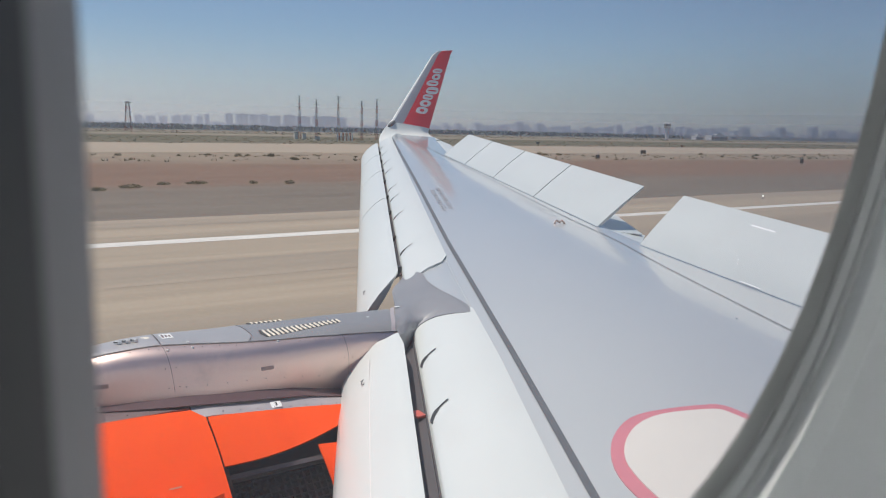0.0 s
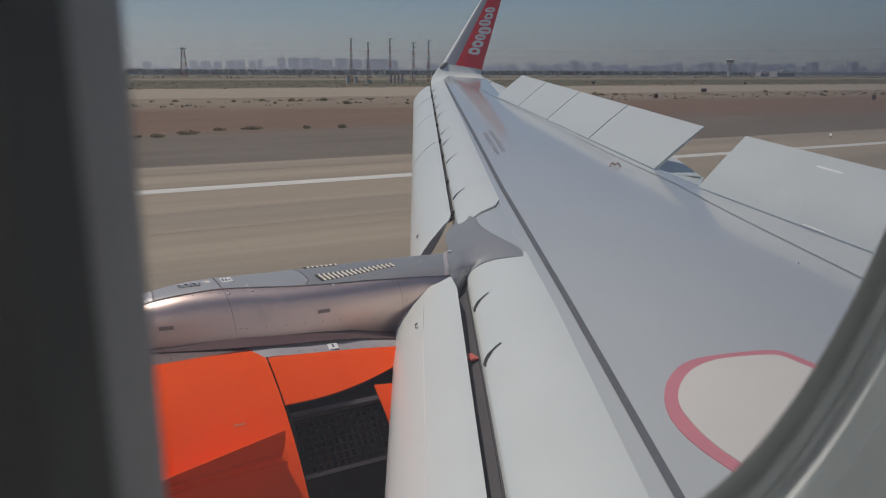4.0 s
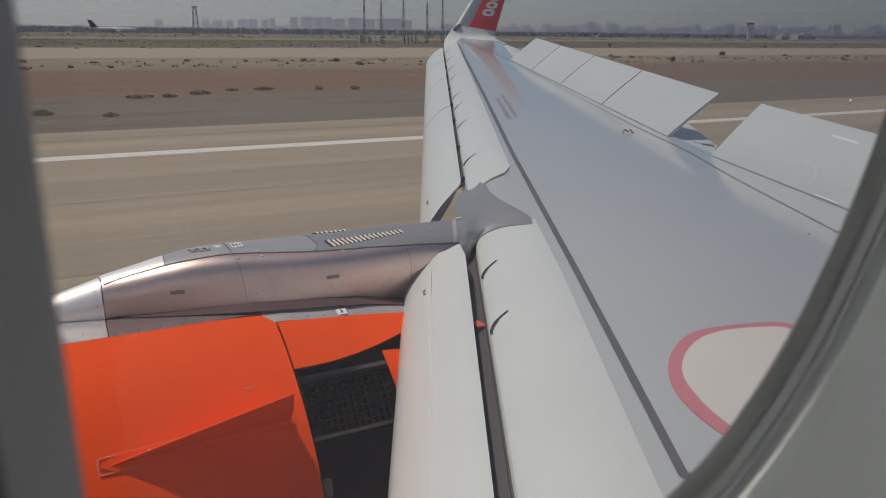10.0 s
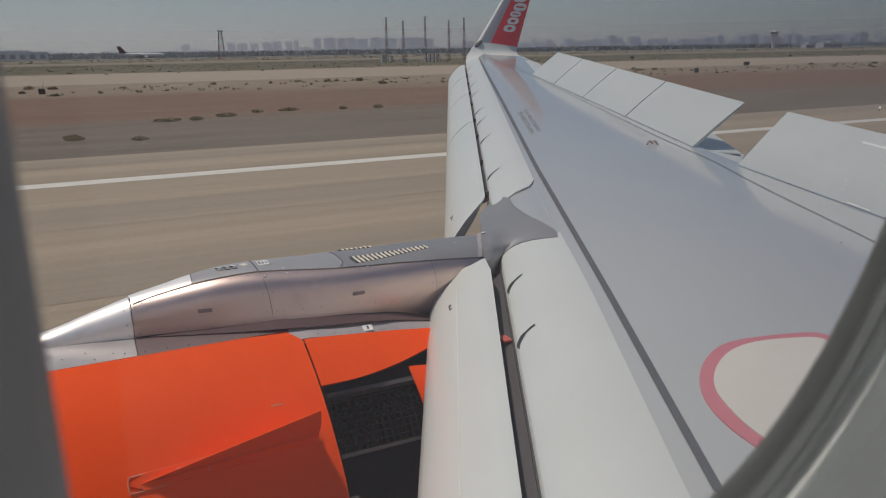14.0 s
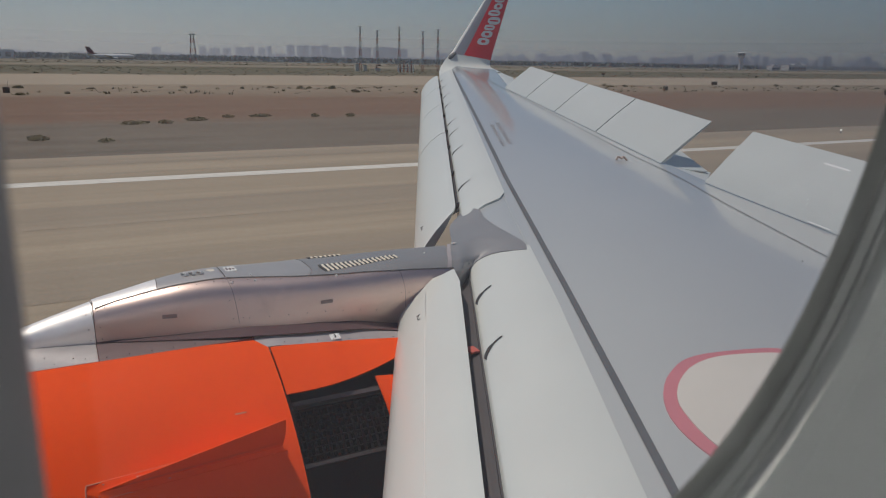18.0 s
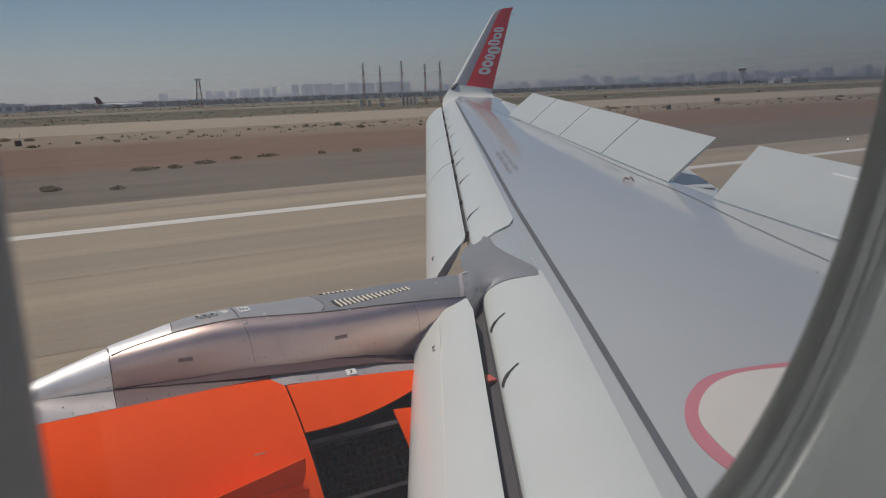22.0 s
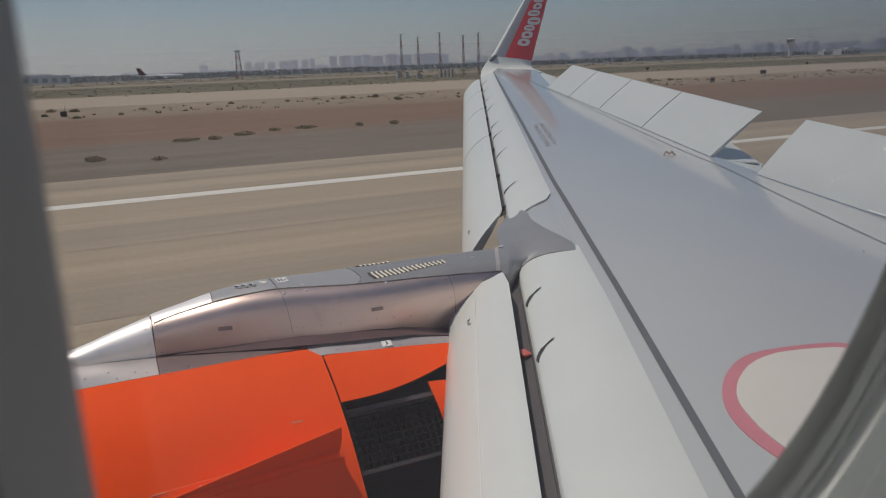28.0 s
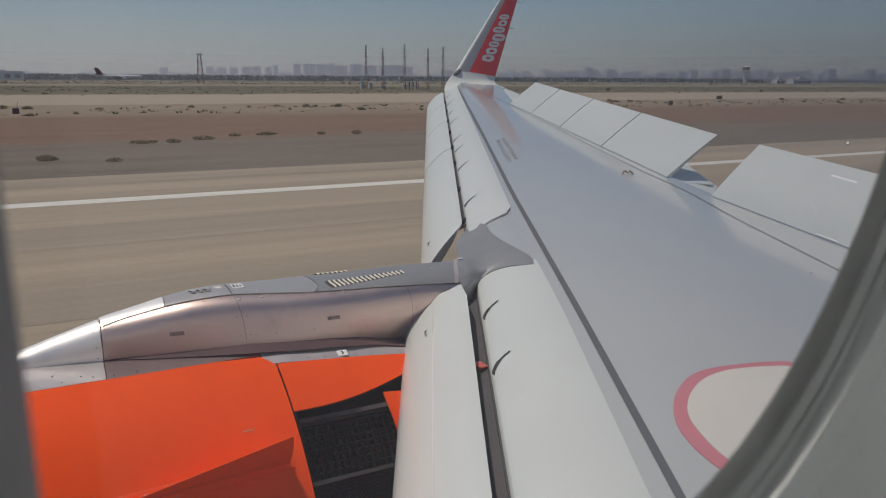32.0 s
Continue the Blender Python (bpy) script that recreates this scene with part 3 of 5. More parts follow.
part("reverser_panel", shell(0.90, 2.2, -25, -130, RN, 8, 20, 0.03), ORANGE, engine, "orange reverser cowl panel")
rows = [[ring_pt(lerp(1.345 + 0.0016 * (50 - a), 2.2, t), a, rev_r(lerp(1.345, 2.2, t)) + 0.06 * (1 - t)) for t in span(0, 1, 6)] for a in span(50, -24, 12)]
part("reverser_door", thick(grid(rows), 0.010), ORANGE, engine, "orange pivoting reverser door, open")
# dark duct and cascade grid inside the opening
part("duct", shell(0.90, 2.3, 70, -60, 0.98, 8, 24, -0.02), CASC, engine, "dark inner duct")
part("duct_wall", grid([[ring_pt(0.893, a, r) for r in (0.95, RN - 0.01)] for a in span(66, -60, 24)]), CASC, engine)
for i in range(13):
    x = 0.955 + i * 0.036
    part("cascade_vane", shell(x, x + 0.006, 48, 34, 1.075, 1, 6, -0.06), CASC, engine)
for a in (47.5, 45.5, 43.5, 41.5, 39.5, 37.5, 35.5):
    part("cascade_rail", shell(0.93, 1.42, a, a - 0.22, 1.078, 4, 1, -0.05), CASC, engine)
for a, w in ((49.2, 1.2), (33.4, 0.9)):
    part("cascade_frame", shell(0.915, 1.46, a, a - w, 1.135, 4, 2, -0.05), DULLBAR, engine, "worn grey cascade frame bar")
part("latch", box(0, 0, 0, 0.05, 0.02, 0.09, 0.006, Matrix.Translation(ring_pt(0.925, 21.5, 1.185)) @ Matrix.Rotation(radians(-20), 4, "X")), STRIP, engine, "small grey hinge fitting")

# strake with its foot plate
d_up = Vector((0, -0.643, 0.766))
rows = []
for t in span(0, 1, 10):
    x = 0.0 + 0.80 * t
    b = Vector(ring_pt(x, 37.2 + 1.1 * t, RN))
    hgt = 0.312 * t
    cut = Vector((-0.03 * t, 0, 0))
    rows.append([tuple(b + d_up * hgt * s + cut * s * s) for s in (0, 0.25, 0.5, 0.75, 1.0)])
strake = part("strake", thick(grid(rows), 0.005), ORANGE, engine, "orange triangular strake on the cowl")
rows = []
for t in span(0, 1, 14):
    w = 1.75 * min(1.0, (t / 0.05) ** 0.5 if t < 0.05 else 1.0) + 0.02
    rows.append([ring_pt(lerp(-0.025, 0.82, t), lerp(37.3, 38.8, t) + da * w, RN + 0.001 + (0.007 if abs(da) < 1 else 0.0)) for da in (-1, -0.93, 0, 0.93, 1)])
part("foot_plate", grid(rows), ORANGE, strake, "riveted strake foot plate")
rows = []
for t in span(0.08, 0.97, 10):
    b = Vector(ring_pt(0.80 * t, 37.2 + 1.1 * t, RN))
    rows.append([tuple(b + d_up * (0.05 * t + 0.012 + s) + Vector((0, -0.0045, -0.004))) for s in (0.0, 0.0035)])
part("fold_line", grid(rows), GAP, strake)

# thin pale tube along the edge of the foot plate
BEAD = material("pale_orange_edge", (0.62, 0.24, 0.15), 0.6, var=0.15, scale=20)
rim_pts = []
for t in span(1.0, 0.0, 16):
    rim_pts.append(ring_pt(lerp(-0.018, 0.80, t), lerp(37.3, 38.8, t) + 1.62, RN + 0.003))
for a in span(60, -60, 6):
    rim_pts.append(ring_pt(-0.018 - 0.012 * math.cos(radians(a)), 37.3 + 1.62 * math.sin(radians(a)) / math.sin(radians(60)), RN + 0.003))
for t in span(0.0, 0.2, 4):
    rim_pts.append(ring_pt(lerp(-0.018, 0.80, t), lerp(37.3, 38.8, t) - 1.62, RN + 0.003))
bm = bmesh.new()
for p, q in zip(rim_pts, rim_pts[1:]):
    tube(p, q, 0.0035, 0.0035, 6, bm)
part("plate_outline", bm, BEAD, strake, "pale raised outline round the foot plate")

# pylon: rounded at its front, boxy further back


TOP = ((-1.3, 3.062), (-0.7, 3.078), (-0.4, 3.1177), (-0.262, 3.1477), (-0.127, 3.2005), (0.01, 3.2419), (0.081, 3.2692), (0.222, 3.2921), (0.397, 3.3264), (0.532, 3.3422), (0.7, 3.3414), (0.9, 3.3251), (1.1, 3.3088), (1.4, 3.3007), (1.77, 3.3058), (2.0, 3.3005), (2.28, 3.2952))
HALF = ((-1.3, 0.03), (-0.6, 0.05), (-0.26, 0.075), (0.08, 0.118), (0.5, 0.192), (0.8, 0.232), (1.2, 0.274), (2.3, 0.275))
MID = ((-1.3, 5.66), (-0.26, 5.655), (0.08, 5.615), (0.5, 5.63), (0.8, 5.66), (1.2, 5.70))


SPREAD = ((-0.3, 0.0), (0.09, -0.012), (0.25, 0.002), (0.5, 0.010), (0.8, 0.036), (1.1, 0.022), (1.3, 0.006), (1.5, -0.035), (1.7, -0.07), (2.3, -0.07))


def pylon_top(x):
    return sum(stations(TOP, x + d) for d in (-0.06, -0.03, 0.0, 0.03, 0.06)) / 5


def PW(x):
    """Half width of the pylon."""
    return sum(stations(HALF, x + d) for d in (-0.1, 0.0, 0.1)) / 3


def boxy(x):
    """Exponent of the cross-section: round at the nose, boxy behind."""
    return lerp(2.2, 4.2, max(0.0, min(1.0, (x + 0.1) / 1.3)))


def pylon_at(x, a, grow=0.0):
    """Point of the pylon's skin: a runs from 0 at the inboard foot over the top to 1."""
    zt, zc, n = pylon_top(x) + grow, stations(FOOT, x), boxy(x)
    c, si = math.cos(math.pi * a), math.sin(math.pi * a)
    z = zc + (zt - zc) * abs(si) ** (2 / n)
    # the sides spread a little towards the foot
    low = max(0.0, (zt - 0.08 - z) / max(0.02, zt - 0.08 - zc))
    lean = -stations(SPREAD, x) * low ** 1.5
    return (x, stations(MID, x) - ((PW(x) + grow) * abs(c) ** (2 / n) - lean) * (1 if c > 0 else -1), z)


def pylon_ring(x, lo=0.0, hi=1.0, grow=0.0):
    return [pylon_at(x, a, grow) for a in span(lo, hi, 28)]


def pylon_z(x, y):
    """Height of the pylon's upper surface."""
    n = boxy(x)
    r = min(1.0, abs(y - stations(MID, x)) / PW(x))
    zc = stations(FOOT, x)
    return zc + (pylon_top(x) - zc) * (1 - r ** n) ** (1 / n)


# where the side panels meet the top panels, as a share of the way round
SEAM = ((-0.4, 0.15), (-0.27, 0.20), (-0.13, 0.27), (0.09, 0.335), (0.21, 0.37), (0.39, 0.38), (0.55, 0.382), (0.71, 0.40), (0.85, 0.395), (1.05, 0.38), (1.17, 0.36), (1.51, 0.335), (1.67, 0.31), (2.07, 0.28))


def skirted(x):
    """The pylon's cross-section with its sides carried down into the nacelle."""
    r = pylon_ring(x)
    return [(x, r[0][1], 2.72)] + r + [(x, r[-1][1], 2.72)]


rows = []
for t in span(0, 1, 36):
    # slanted rear end under the fairing
    r = [pylon_at(lerp(0.089, 2.06 + 0.22 * a, t), a) for a in span(0, 1, 28)]
    rows.append([(r[0][0], r[0][1], 2.72)] + r + [(r[-1][0], r[-1][1], 2.72)])
pylon = part("pylon", grid(rows), METAL, engine, "bare metal engine pylon, brushed and stained")
part("nose_section", grid([skirted(x) for x in span(-1.3, 0.085, 24)]), NOSE, pylon, "brushed metal nose of the pylon, highlight in its bright tone")
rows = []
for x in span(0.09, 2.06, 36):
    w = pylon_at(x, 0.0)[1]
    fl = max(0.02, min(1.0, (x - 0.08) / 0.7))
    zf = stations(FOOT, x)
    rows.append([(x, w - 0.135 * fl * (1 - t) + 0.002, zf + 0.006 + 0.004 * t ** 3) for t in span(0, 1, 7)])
part("foot_flare", thick(grid(rows), 0.003), FLARE, pylon, "flared pylon foot, its shade put into the dark colour")


def top_panel(name, x0, x1, mat, label, skew0, skew1, up):
    """A plate on the pylon's top, from the seam to the far shoulder, with slanted ends."""
    rows = []
    for t in span(0, 1, 14):
        row = []
        for v in span(0, 1, 12):
            x = lerp(x0 + skew0(v), x1 + skew1(v), t)
            row.append(pylon_at(x, lerp(stations(SEAM, x) + 0.004, 0.72, v), up))
        rows.append(row)
    return part(name, thick(grid(rows), -0.004), mat, pylon, label)


top_panel("top_panel", 1.185, 2.16, BLUEMETAL, "blue-grey painted pylon top panel", lambda v: 0.03 * math.sin(math.pi * min(1.0, v * 1.6)) - 0.005 + 0.05 * v, lambda v: -0.085 + 0.19 * v, 0.0015)
top_panel("top_panel", 0.735, 1.178, TOPGREY, "grey painted pylon top panel", lambda v: -0.005 * v, lambda v: 0.03 * math.sin(math.pi * min(1.0, v * 1.6)) - 0.005 + 0.05 * v, 0.0015)
top_panel("top_panel", 0.393, 0.727, VENTED, "dull metal vent panel on the pylon", lambda v: 0.02 * v, lambda v: -0.005 * v, 0.0015)
top_panel("top_panel", 0.096, 0.388, NOSE, "brushed metal pylon top panel, highlight in its bright tone", lambda v: -0.02 * v, lambda v: 0.02 * v, 0.0015)
for far in (0, 1):
    for i in range(17):
        t = i / 16
        xa, xb = lerp(1.288, 1.752, t), lerp(1.290, 1.747, t)
        ya, yb = lerp(5.665, 5.690, t), lerp(5.545, 5.625, t)
        if far:
            ya, yb = 5.845, 5.875
            if t > 0.4:
                break
        # raised dark strips imitate the shade in the gaps between louvres
        for nm, dx, wd, up, mt in (("louvre_gap", -0.008, 0.0085, 0.0095, GAP), ("louvre", 0.008, 0.006, 0.012, PLATE)):
            rows = []
            for s in span(0, 1, 5):
                y = lerp(ya, yb, s)
                x = lerp(xa, xb, s) + dx + 0.010 * (2 * s - 1) ** 2
                z = pylon_z(x, y)
                k = up if 0 < s < 1 else up * 0.6
                rows.append([(x - wd, y, z + k * (0.4 if nm == "louvre" else 1)), (x, y, z + k), (x + wd, y, z + k)])
            part(nm, thick(grid(rows), -0.003), mt, pylon, "steel cooling louvre, sun glint in its pale colour" if (i == 0 and nm == "louvre") else "")
for i in range(3):
    x = 0.540 + i * 0.038
    tilt = Matrix.Translation((x, 5.635, pylon_top(x) + 0.008)) @ Matrix.Rotation(radians(-12), 4, "X") @ Matrix.Rotation(radians(18), 4, "Z")
    part("vent_scoop", box(0.002, 0, 0.002, 0.022, 0.062, 0.016, 0.003, tilt), LETTER, pylon, "small bright vent scoop")
    # solid dark box imitates the shaded opening of the scoop
    part("vent_mouth", box(-0.0105, -0.004, 0.006, 0.005, 0.040, 0.005, 0.001, tilt), GAP, pylon)

# fairing between pylon and wing: a saddle from the pylon's slanted end to the wing skin, with sides turned down
FRONT = [(2.045, 5.425, 3.240), (2.062, 5.46, 3.262), (2.092, 5.53, 3.292), (2.195, 5.74, 3.301), (2.30, 5.93, 3.292), (2.40, 6.13, 3.280), (2.53, 6.39, 3.276), (2.69, 6.61, 3.276), (2.80, 6.71, 3.288)]
REAR = [(2.555, 5.412), (2.585, 5.46), (2.620, 5.55), (2.640, 5.73), (2.668, 5.94), (2.703, 6.10), (2.750, 6.27), (2.83, 6.46), (2.87, 6.64)]


def eased(pts, n):
    """A smooth curve through the stations."""
    out = []
    for i in range(len(pts) - 1):
        a, b, c, d = pts[max(i - 1, 0)], pts[i], pts[i + 1], pts[min(i + 2, len(pts) - 1)]
        for s in range(n):
            t = s / n
            out.append(tuple(0.5 * (2 * q + (r - p) * t + (2 * p - 5 * q + 4 * r - w) * t * t + (3 * q - p - 3 * r + w) * t ** 3) for p, q, r, w in zip(a, b, c, d)))
    return out + [pts[-1]]


FRONT, REAR = eased(FRONT, 4), eased(REAR, 4)


def fair_pt(u, k, up=0.0):
    """Point of the fairing, u from front to rear, k the station across."""
    fx, fy, fz = FRONT[k]
    rx, ry = REAR[k]
    rz = zs(rx, ry, 0.009)
    x, y = lerp(fx, rx, u), lerp(fy, ry, u)
    e = u * u * (3 - 2 * u)
    z = lerp(fz, rz, 0.35 * u + 0.65 * e)
    # the inboard edge is hollow and dips onto the leading edge
    fade = max(0.0, 1 - (k / 14) ** 1.5)
    y += 0.17 * fade * math.sin(math.pi * u) ** 2
    if x > x_front(y) - 0.03:
        dip = max(0.0, min(1.0, (u - 0.05) / 0.45))
        dip = dip * dip * (3 - 2 * dip)
        z = lerp(z, min(z, zs(x, y, 0.012)), fade * dip)
        z = max(z, zs(x, y, 0.008))
    return (x, y, z + up)


rows = []
for u in span(0, 1, 12):
    top = [fair_pt(u, k) for k in range(len(FRONT))]
    a, b = top[0], top[-1]
    rows.append([(a[0], a[1] + 0.02, 2.95), (a[0], a[1] + 0.004, a[2] - 0.12), (a[0], a[1], a[2] - 0.03)] + top + [(b[0], b[1] + 0.01, b[2] - 0.05), (b[0], b[1] - 0.02, 3.1)])
bm = grid(rows)
fr = [Vector(p) for p in rows[0]]
lo = [bm.verts.new((p.x + 0.03, p.y, min(p.z, 3.3) - 0.13)) for p in fr]
bm.verts.ensure_lookup_table()
for i in range(len(fr) - 1):
    bm.faces.new((bm.verts[i], bm.verts[i + 1], lo[i + 1], lo[i]))
part("pylon_fairing", bm, FAIR, wing, "dull grey fairing over the pylon joint")
part("end_strip", thick(grid([[(x + d, y, pylon_z(min(x + d, 2.2), y) + 0.012) for d in (-0.032, -0.004)] for x, y in ((2.062, 5.475), (2.075, 5.50), (2.092, 5.53), (2.14, 5.635), (2.195, 5.74), (2.25, 5.84))]), 0.002), STRIP2, pylon, "pale sealing strip at the end of the pylon")

# walkway marking near the root
BORDER = [(1.875, 2.45), (1.868, 2.9), (1.874, 3.22), (1.885, 3.365), (1.922, 3.496), (1.978, 3.597), (2.056, 3.687), (2.151, 3.761), (2.281, 3.822), (2.388, 3.826), (2.515, 3.791), (2.637, 3.750), (2.729, 3.711), (2.757, 3.672), (2.765, 3.60), (2.80, 2.9), (2.80, 2.45)]
PATCH = [(1.928, 2.50), (1.922, 2.9), (1.928, 3.239), (1.950, 3.377), (1.991, 3.497), (2.029, 3.577), (2.091, 3.648), (2.180, 3.714), (2.293, 3.765), (2.413, 3.773), (2.516, 3.746), (2.618, 3.705), (2.690, 3.671), (2.704, 3.643), (2.712, 3.58), (2.745, 2.9), (2.745, 2.50)]


def rounded(p, times=2):
    """Corner cutting on a closed outline."""
    for _ in range(times):
        q = []
        for (xa, ya), (xb, yb) in zip(p, p[1:] + p[:1]):
            q += [(lerp(xa, xb, 0.25), lerp(ya, yb, 0.25)), (lerp(xa, xb, 0.75), lerp(ya, yb, 0.75))]
        p = q
    return p


part("walkway_border", over(rounded(BORDER, 1), 0.004, 2, 0.01), PINK, wing, "faded red outline of the walkway area")
part("walkway_patch", over(rounded(PATCH, 1), 0.008, 2, 0.01), CREAM, wing, "cream non-slip walkway area")

# hook fitting on the wing
HOOKM = material("orange_brown_fitting", (0.62, 0.47, 0.40), 0.35, metal=0.5, var=0.1, scale=20)
hk = [(4.770, 7.20, 0.0), (4.790, 7.205, 0.028), (4.806, 7.205, 0.033), (4.826, 7.20, 0.020), (4.838, 7.20, 0.014), (4.856, 7.205, 0.033), (4.872, 7.20, 0.028), (4.894, 7.185, 0.0)]
bm = bmesh.new()
for (xa, ya, ha), (xb, yb, hb) in zip(hk, hk[1:]):
    tube((xa, ya, zs(xa, ya) + ha), (xb, yb, zs(xb, yb) + hb), 0.010, 0.010, 8, bm)
part("tie_hook", bm, HOOKM, wing, "small orange-brown double tie fitting")

# ---- cabin window ----
RUBBER = material("dark_window_rubber", (0.195, 0.205, 0.212), 0.55, var=0.1, scale=20)
GROOVE = material("grey_green_window_gasket", (0.36, 0.38, 0.39), 0.5, var=0.08, scale=20)
PANEL = material("grey_white_cabin_plastic", (0.54, 0.57, 0.585), 0.5, var=0.03, scale=15, fine=400, bump=0.0003)
LINING = material("cabin_wall_lining", (0.50, 0.50, 0.50), 0.6, var=0.03, scale=15, fine=300)
WX, WZ, WY = 0.121, 4.52, 1.827


def opening(grow, y, seg=120):
    """Rounded outline of the window, wider at its forward side."""
    pts = []
    for i in range(seg):
        a = 2 * math.pi * i / seg
        c, s = math.cos(a), math.sin(a)
        ax, n = ((0.1185, 1.85) if c > 0 else (0.190, 3.2))
        pts.append((WX + (ax + grow) * math.copysign(abs(c) ** (2 / n), c), y, WZ + (0.2015 + grow) * math.copysign(abs(s) ** (2 / n), s)))
    return pts


def ring_loft(profile, name, mat, parent, label):
    bm = bmesh.new()
    loops = [[bm.verts.new(p) for p in opening(g, y)] for g, y in profile]
    for a, b in zip(loops, loops[1:] + loops[:1]):
        for i in range(len(a)):
            j = (i + 1) % len(a)
            bm.faces.new((a[i], a[j], b[j], b[i]))
    return part(name, bm, mat, parent, label)


window = thing("window_1", (WX, WY, WZ - 0.2), "rounded aircraft cabin window with dark rubber seal", "window", kind="structure")
ring_loft([(-0.003, WY), (0.003, WY + 0.002), (0.022, WY + 0.010), (0.030, WY + 0.010), (0.0057, WY - 0.0005), (0.0045, WY - 0.002), (0.0, WY - 0.0015)], "seal", RUBBER, window, "dark rubber window seal")
ring_loft([(0.006, WY), (0.0066, WY - 0.002), (0.0098, WY - 0.0036), (0.0103, WY - 0.0010), (0.0110, WY - 0.0010), (0.0115, WY - 0.0036), (0.0150, WY - 0.0034), (0.0158, WY + 0.004), (0.010, WY + 0.006)], "gasket", GROOVE, window, "grey-green inner gasket")
ring_loft([(0.0165, WY + 0.004), (0.0168, WY - 0.0050), (0.0180, WY - 0.0066), (0.0194, WY - 0.0066), (0.0205, WY - 0.0052), (0.0295, WY - 0.0072), (0.0302, WY - 0.0079), (0.0310, WY - 0.0077), (0.074, WY - 0.0206), (0.090, WY - 0.026), (0.094, WY - 0.029), (0.097, WY - 0.024), (0.04, WY + 0.01)], "bezel", PANEL, window, "grey plastic window bezel with a moulded fold")

# scratched acrylic pane, slightly hazy with dust
HAZE = bpy.data.materials.new("dusty_acrylic")
HAZE.use_nodes = True
hn, hl = HAZE.node_tree.nodes, HAZE.node_tree.links
tr, tl, mx = hn.new("ShaderNodeBsdfTransparent"), hn.new("ShaderNodeBsdfTranslucent"), hn.new("ShaderNodeMixShader")
tl.inputs["Color"].default_value = (0.80, 0.84, 0.90, 1)
dust = hn.new("ShaderNodeTexNoise")
dust.inputs["Scale"].default_value = 9.0
dust.inputs["Detail"].default_value = 4
dm = hn.new("ShaderNodeMapRange")
dm.inputs["To Min"].default_value = 0.048
dm.inputs["To Max"].default_value = 0.074
hg = hn.new("ShaderNodeNewGeometry")
hl.new(hg.outputs["Position"], dust.inputs["Vector"])
hl.new(dust.outputs["Fac"], dm.inputs["Value"])
# darkening and extra veil towards the rear edge, painted into the pane by position
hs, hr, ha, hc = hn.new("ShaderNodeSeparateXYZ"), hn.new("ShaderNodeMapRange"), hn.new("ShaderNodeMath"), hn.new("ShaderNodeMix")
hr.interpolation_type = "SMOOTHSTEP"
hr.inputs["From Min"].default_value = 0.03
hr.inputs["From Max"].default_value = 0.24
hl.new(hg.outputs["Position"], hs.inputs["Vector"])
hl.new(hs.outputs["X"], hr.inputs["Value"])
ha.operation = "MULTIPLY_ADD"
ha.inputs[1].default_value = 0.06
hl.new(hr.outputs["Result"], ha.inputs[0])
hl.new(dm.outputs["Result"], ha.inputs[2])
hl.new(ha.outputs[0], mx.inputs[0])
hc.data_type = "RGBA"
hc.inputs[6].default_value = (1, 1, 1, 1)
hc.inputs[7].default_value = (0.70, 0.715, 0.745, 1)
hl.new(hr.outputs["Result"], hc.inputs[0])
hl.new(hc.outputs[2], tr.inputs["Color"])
hl.new(tr.outputs[0], mx.inputs[1])
hl.new(tl.outputs[0], mx.inputs[2])
hl.new(mx.outputs[0], hn["Material Output"].inputs["Surface"])
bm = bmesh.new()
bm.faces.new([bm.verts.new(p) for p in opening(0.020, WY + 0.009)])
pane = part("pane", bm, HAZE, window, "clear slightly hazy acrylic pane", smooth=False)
pane.visible_shadow = False

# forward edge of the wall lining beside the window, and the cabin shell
# darker copies of the wall lining: its shade is put into these colours
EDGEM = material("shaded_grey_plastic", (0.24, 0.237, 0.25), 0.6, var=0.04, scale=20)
DARKP = material("unlit_wall_black", (0.045, 0.046, 0.05), 0.6, var=0.1, scale=20)
prof = [(-0.020, 1.850), (-0.0105, 1.800), (-0.0092, 1.784), (-0.0105, 1.774), (-0.0158, 1.761), (-0.03, 1.765), (-0.03, 1.850)]
rows = [[(x, y, z) for x, y in prof] for z in (4.05, 4.2, 4.4, 4.6, 4.72)]
tagged(part("wall_lining", grid(rows, closed=True, cap=True), EDGEM), "cabin wall edge beside the window, shade in its grey", "wall", kind="structure")
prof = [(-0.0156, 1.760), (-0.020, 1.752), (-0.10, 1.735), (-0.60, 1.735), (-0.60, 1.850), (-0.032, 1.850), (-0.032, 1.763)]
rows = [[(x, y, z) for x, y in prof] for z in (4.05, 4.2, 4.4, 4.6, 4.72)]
tagged(part("wall_dark_face", grid(rows, closed=True, cap=True), DARKP), "cabin wall beside the window, painted black as unlit", "wall", kind="structure")

# wall panel round the bezel, in the shaded grey instead of the lining's own
bm = bmesh.new()
inner_loop = [bm.verts.new(p) for p in opening(0.092, WY - 0.020)]
outer_loop = []
for i in range(120):
    a = 2 * math.pi * i / 120
    z = WZ + 0.75 * math.sin(a)
    outer_loop.append(bm.verts.new((WX + 0.9 * math.cos(a), min(WY - 0.019, math.sqrt(1.92 ** 2 - (z - 3.95) ** 2)), z)))
for i in range(120):
    j = (i + 1) % 120
    bm.faces.new((inner_loop[i], inner_loop[j], outer_loop[j], outer_loop[i]))
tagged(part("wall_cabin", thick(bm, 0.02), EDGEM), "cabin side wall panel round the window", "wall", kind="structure")
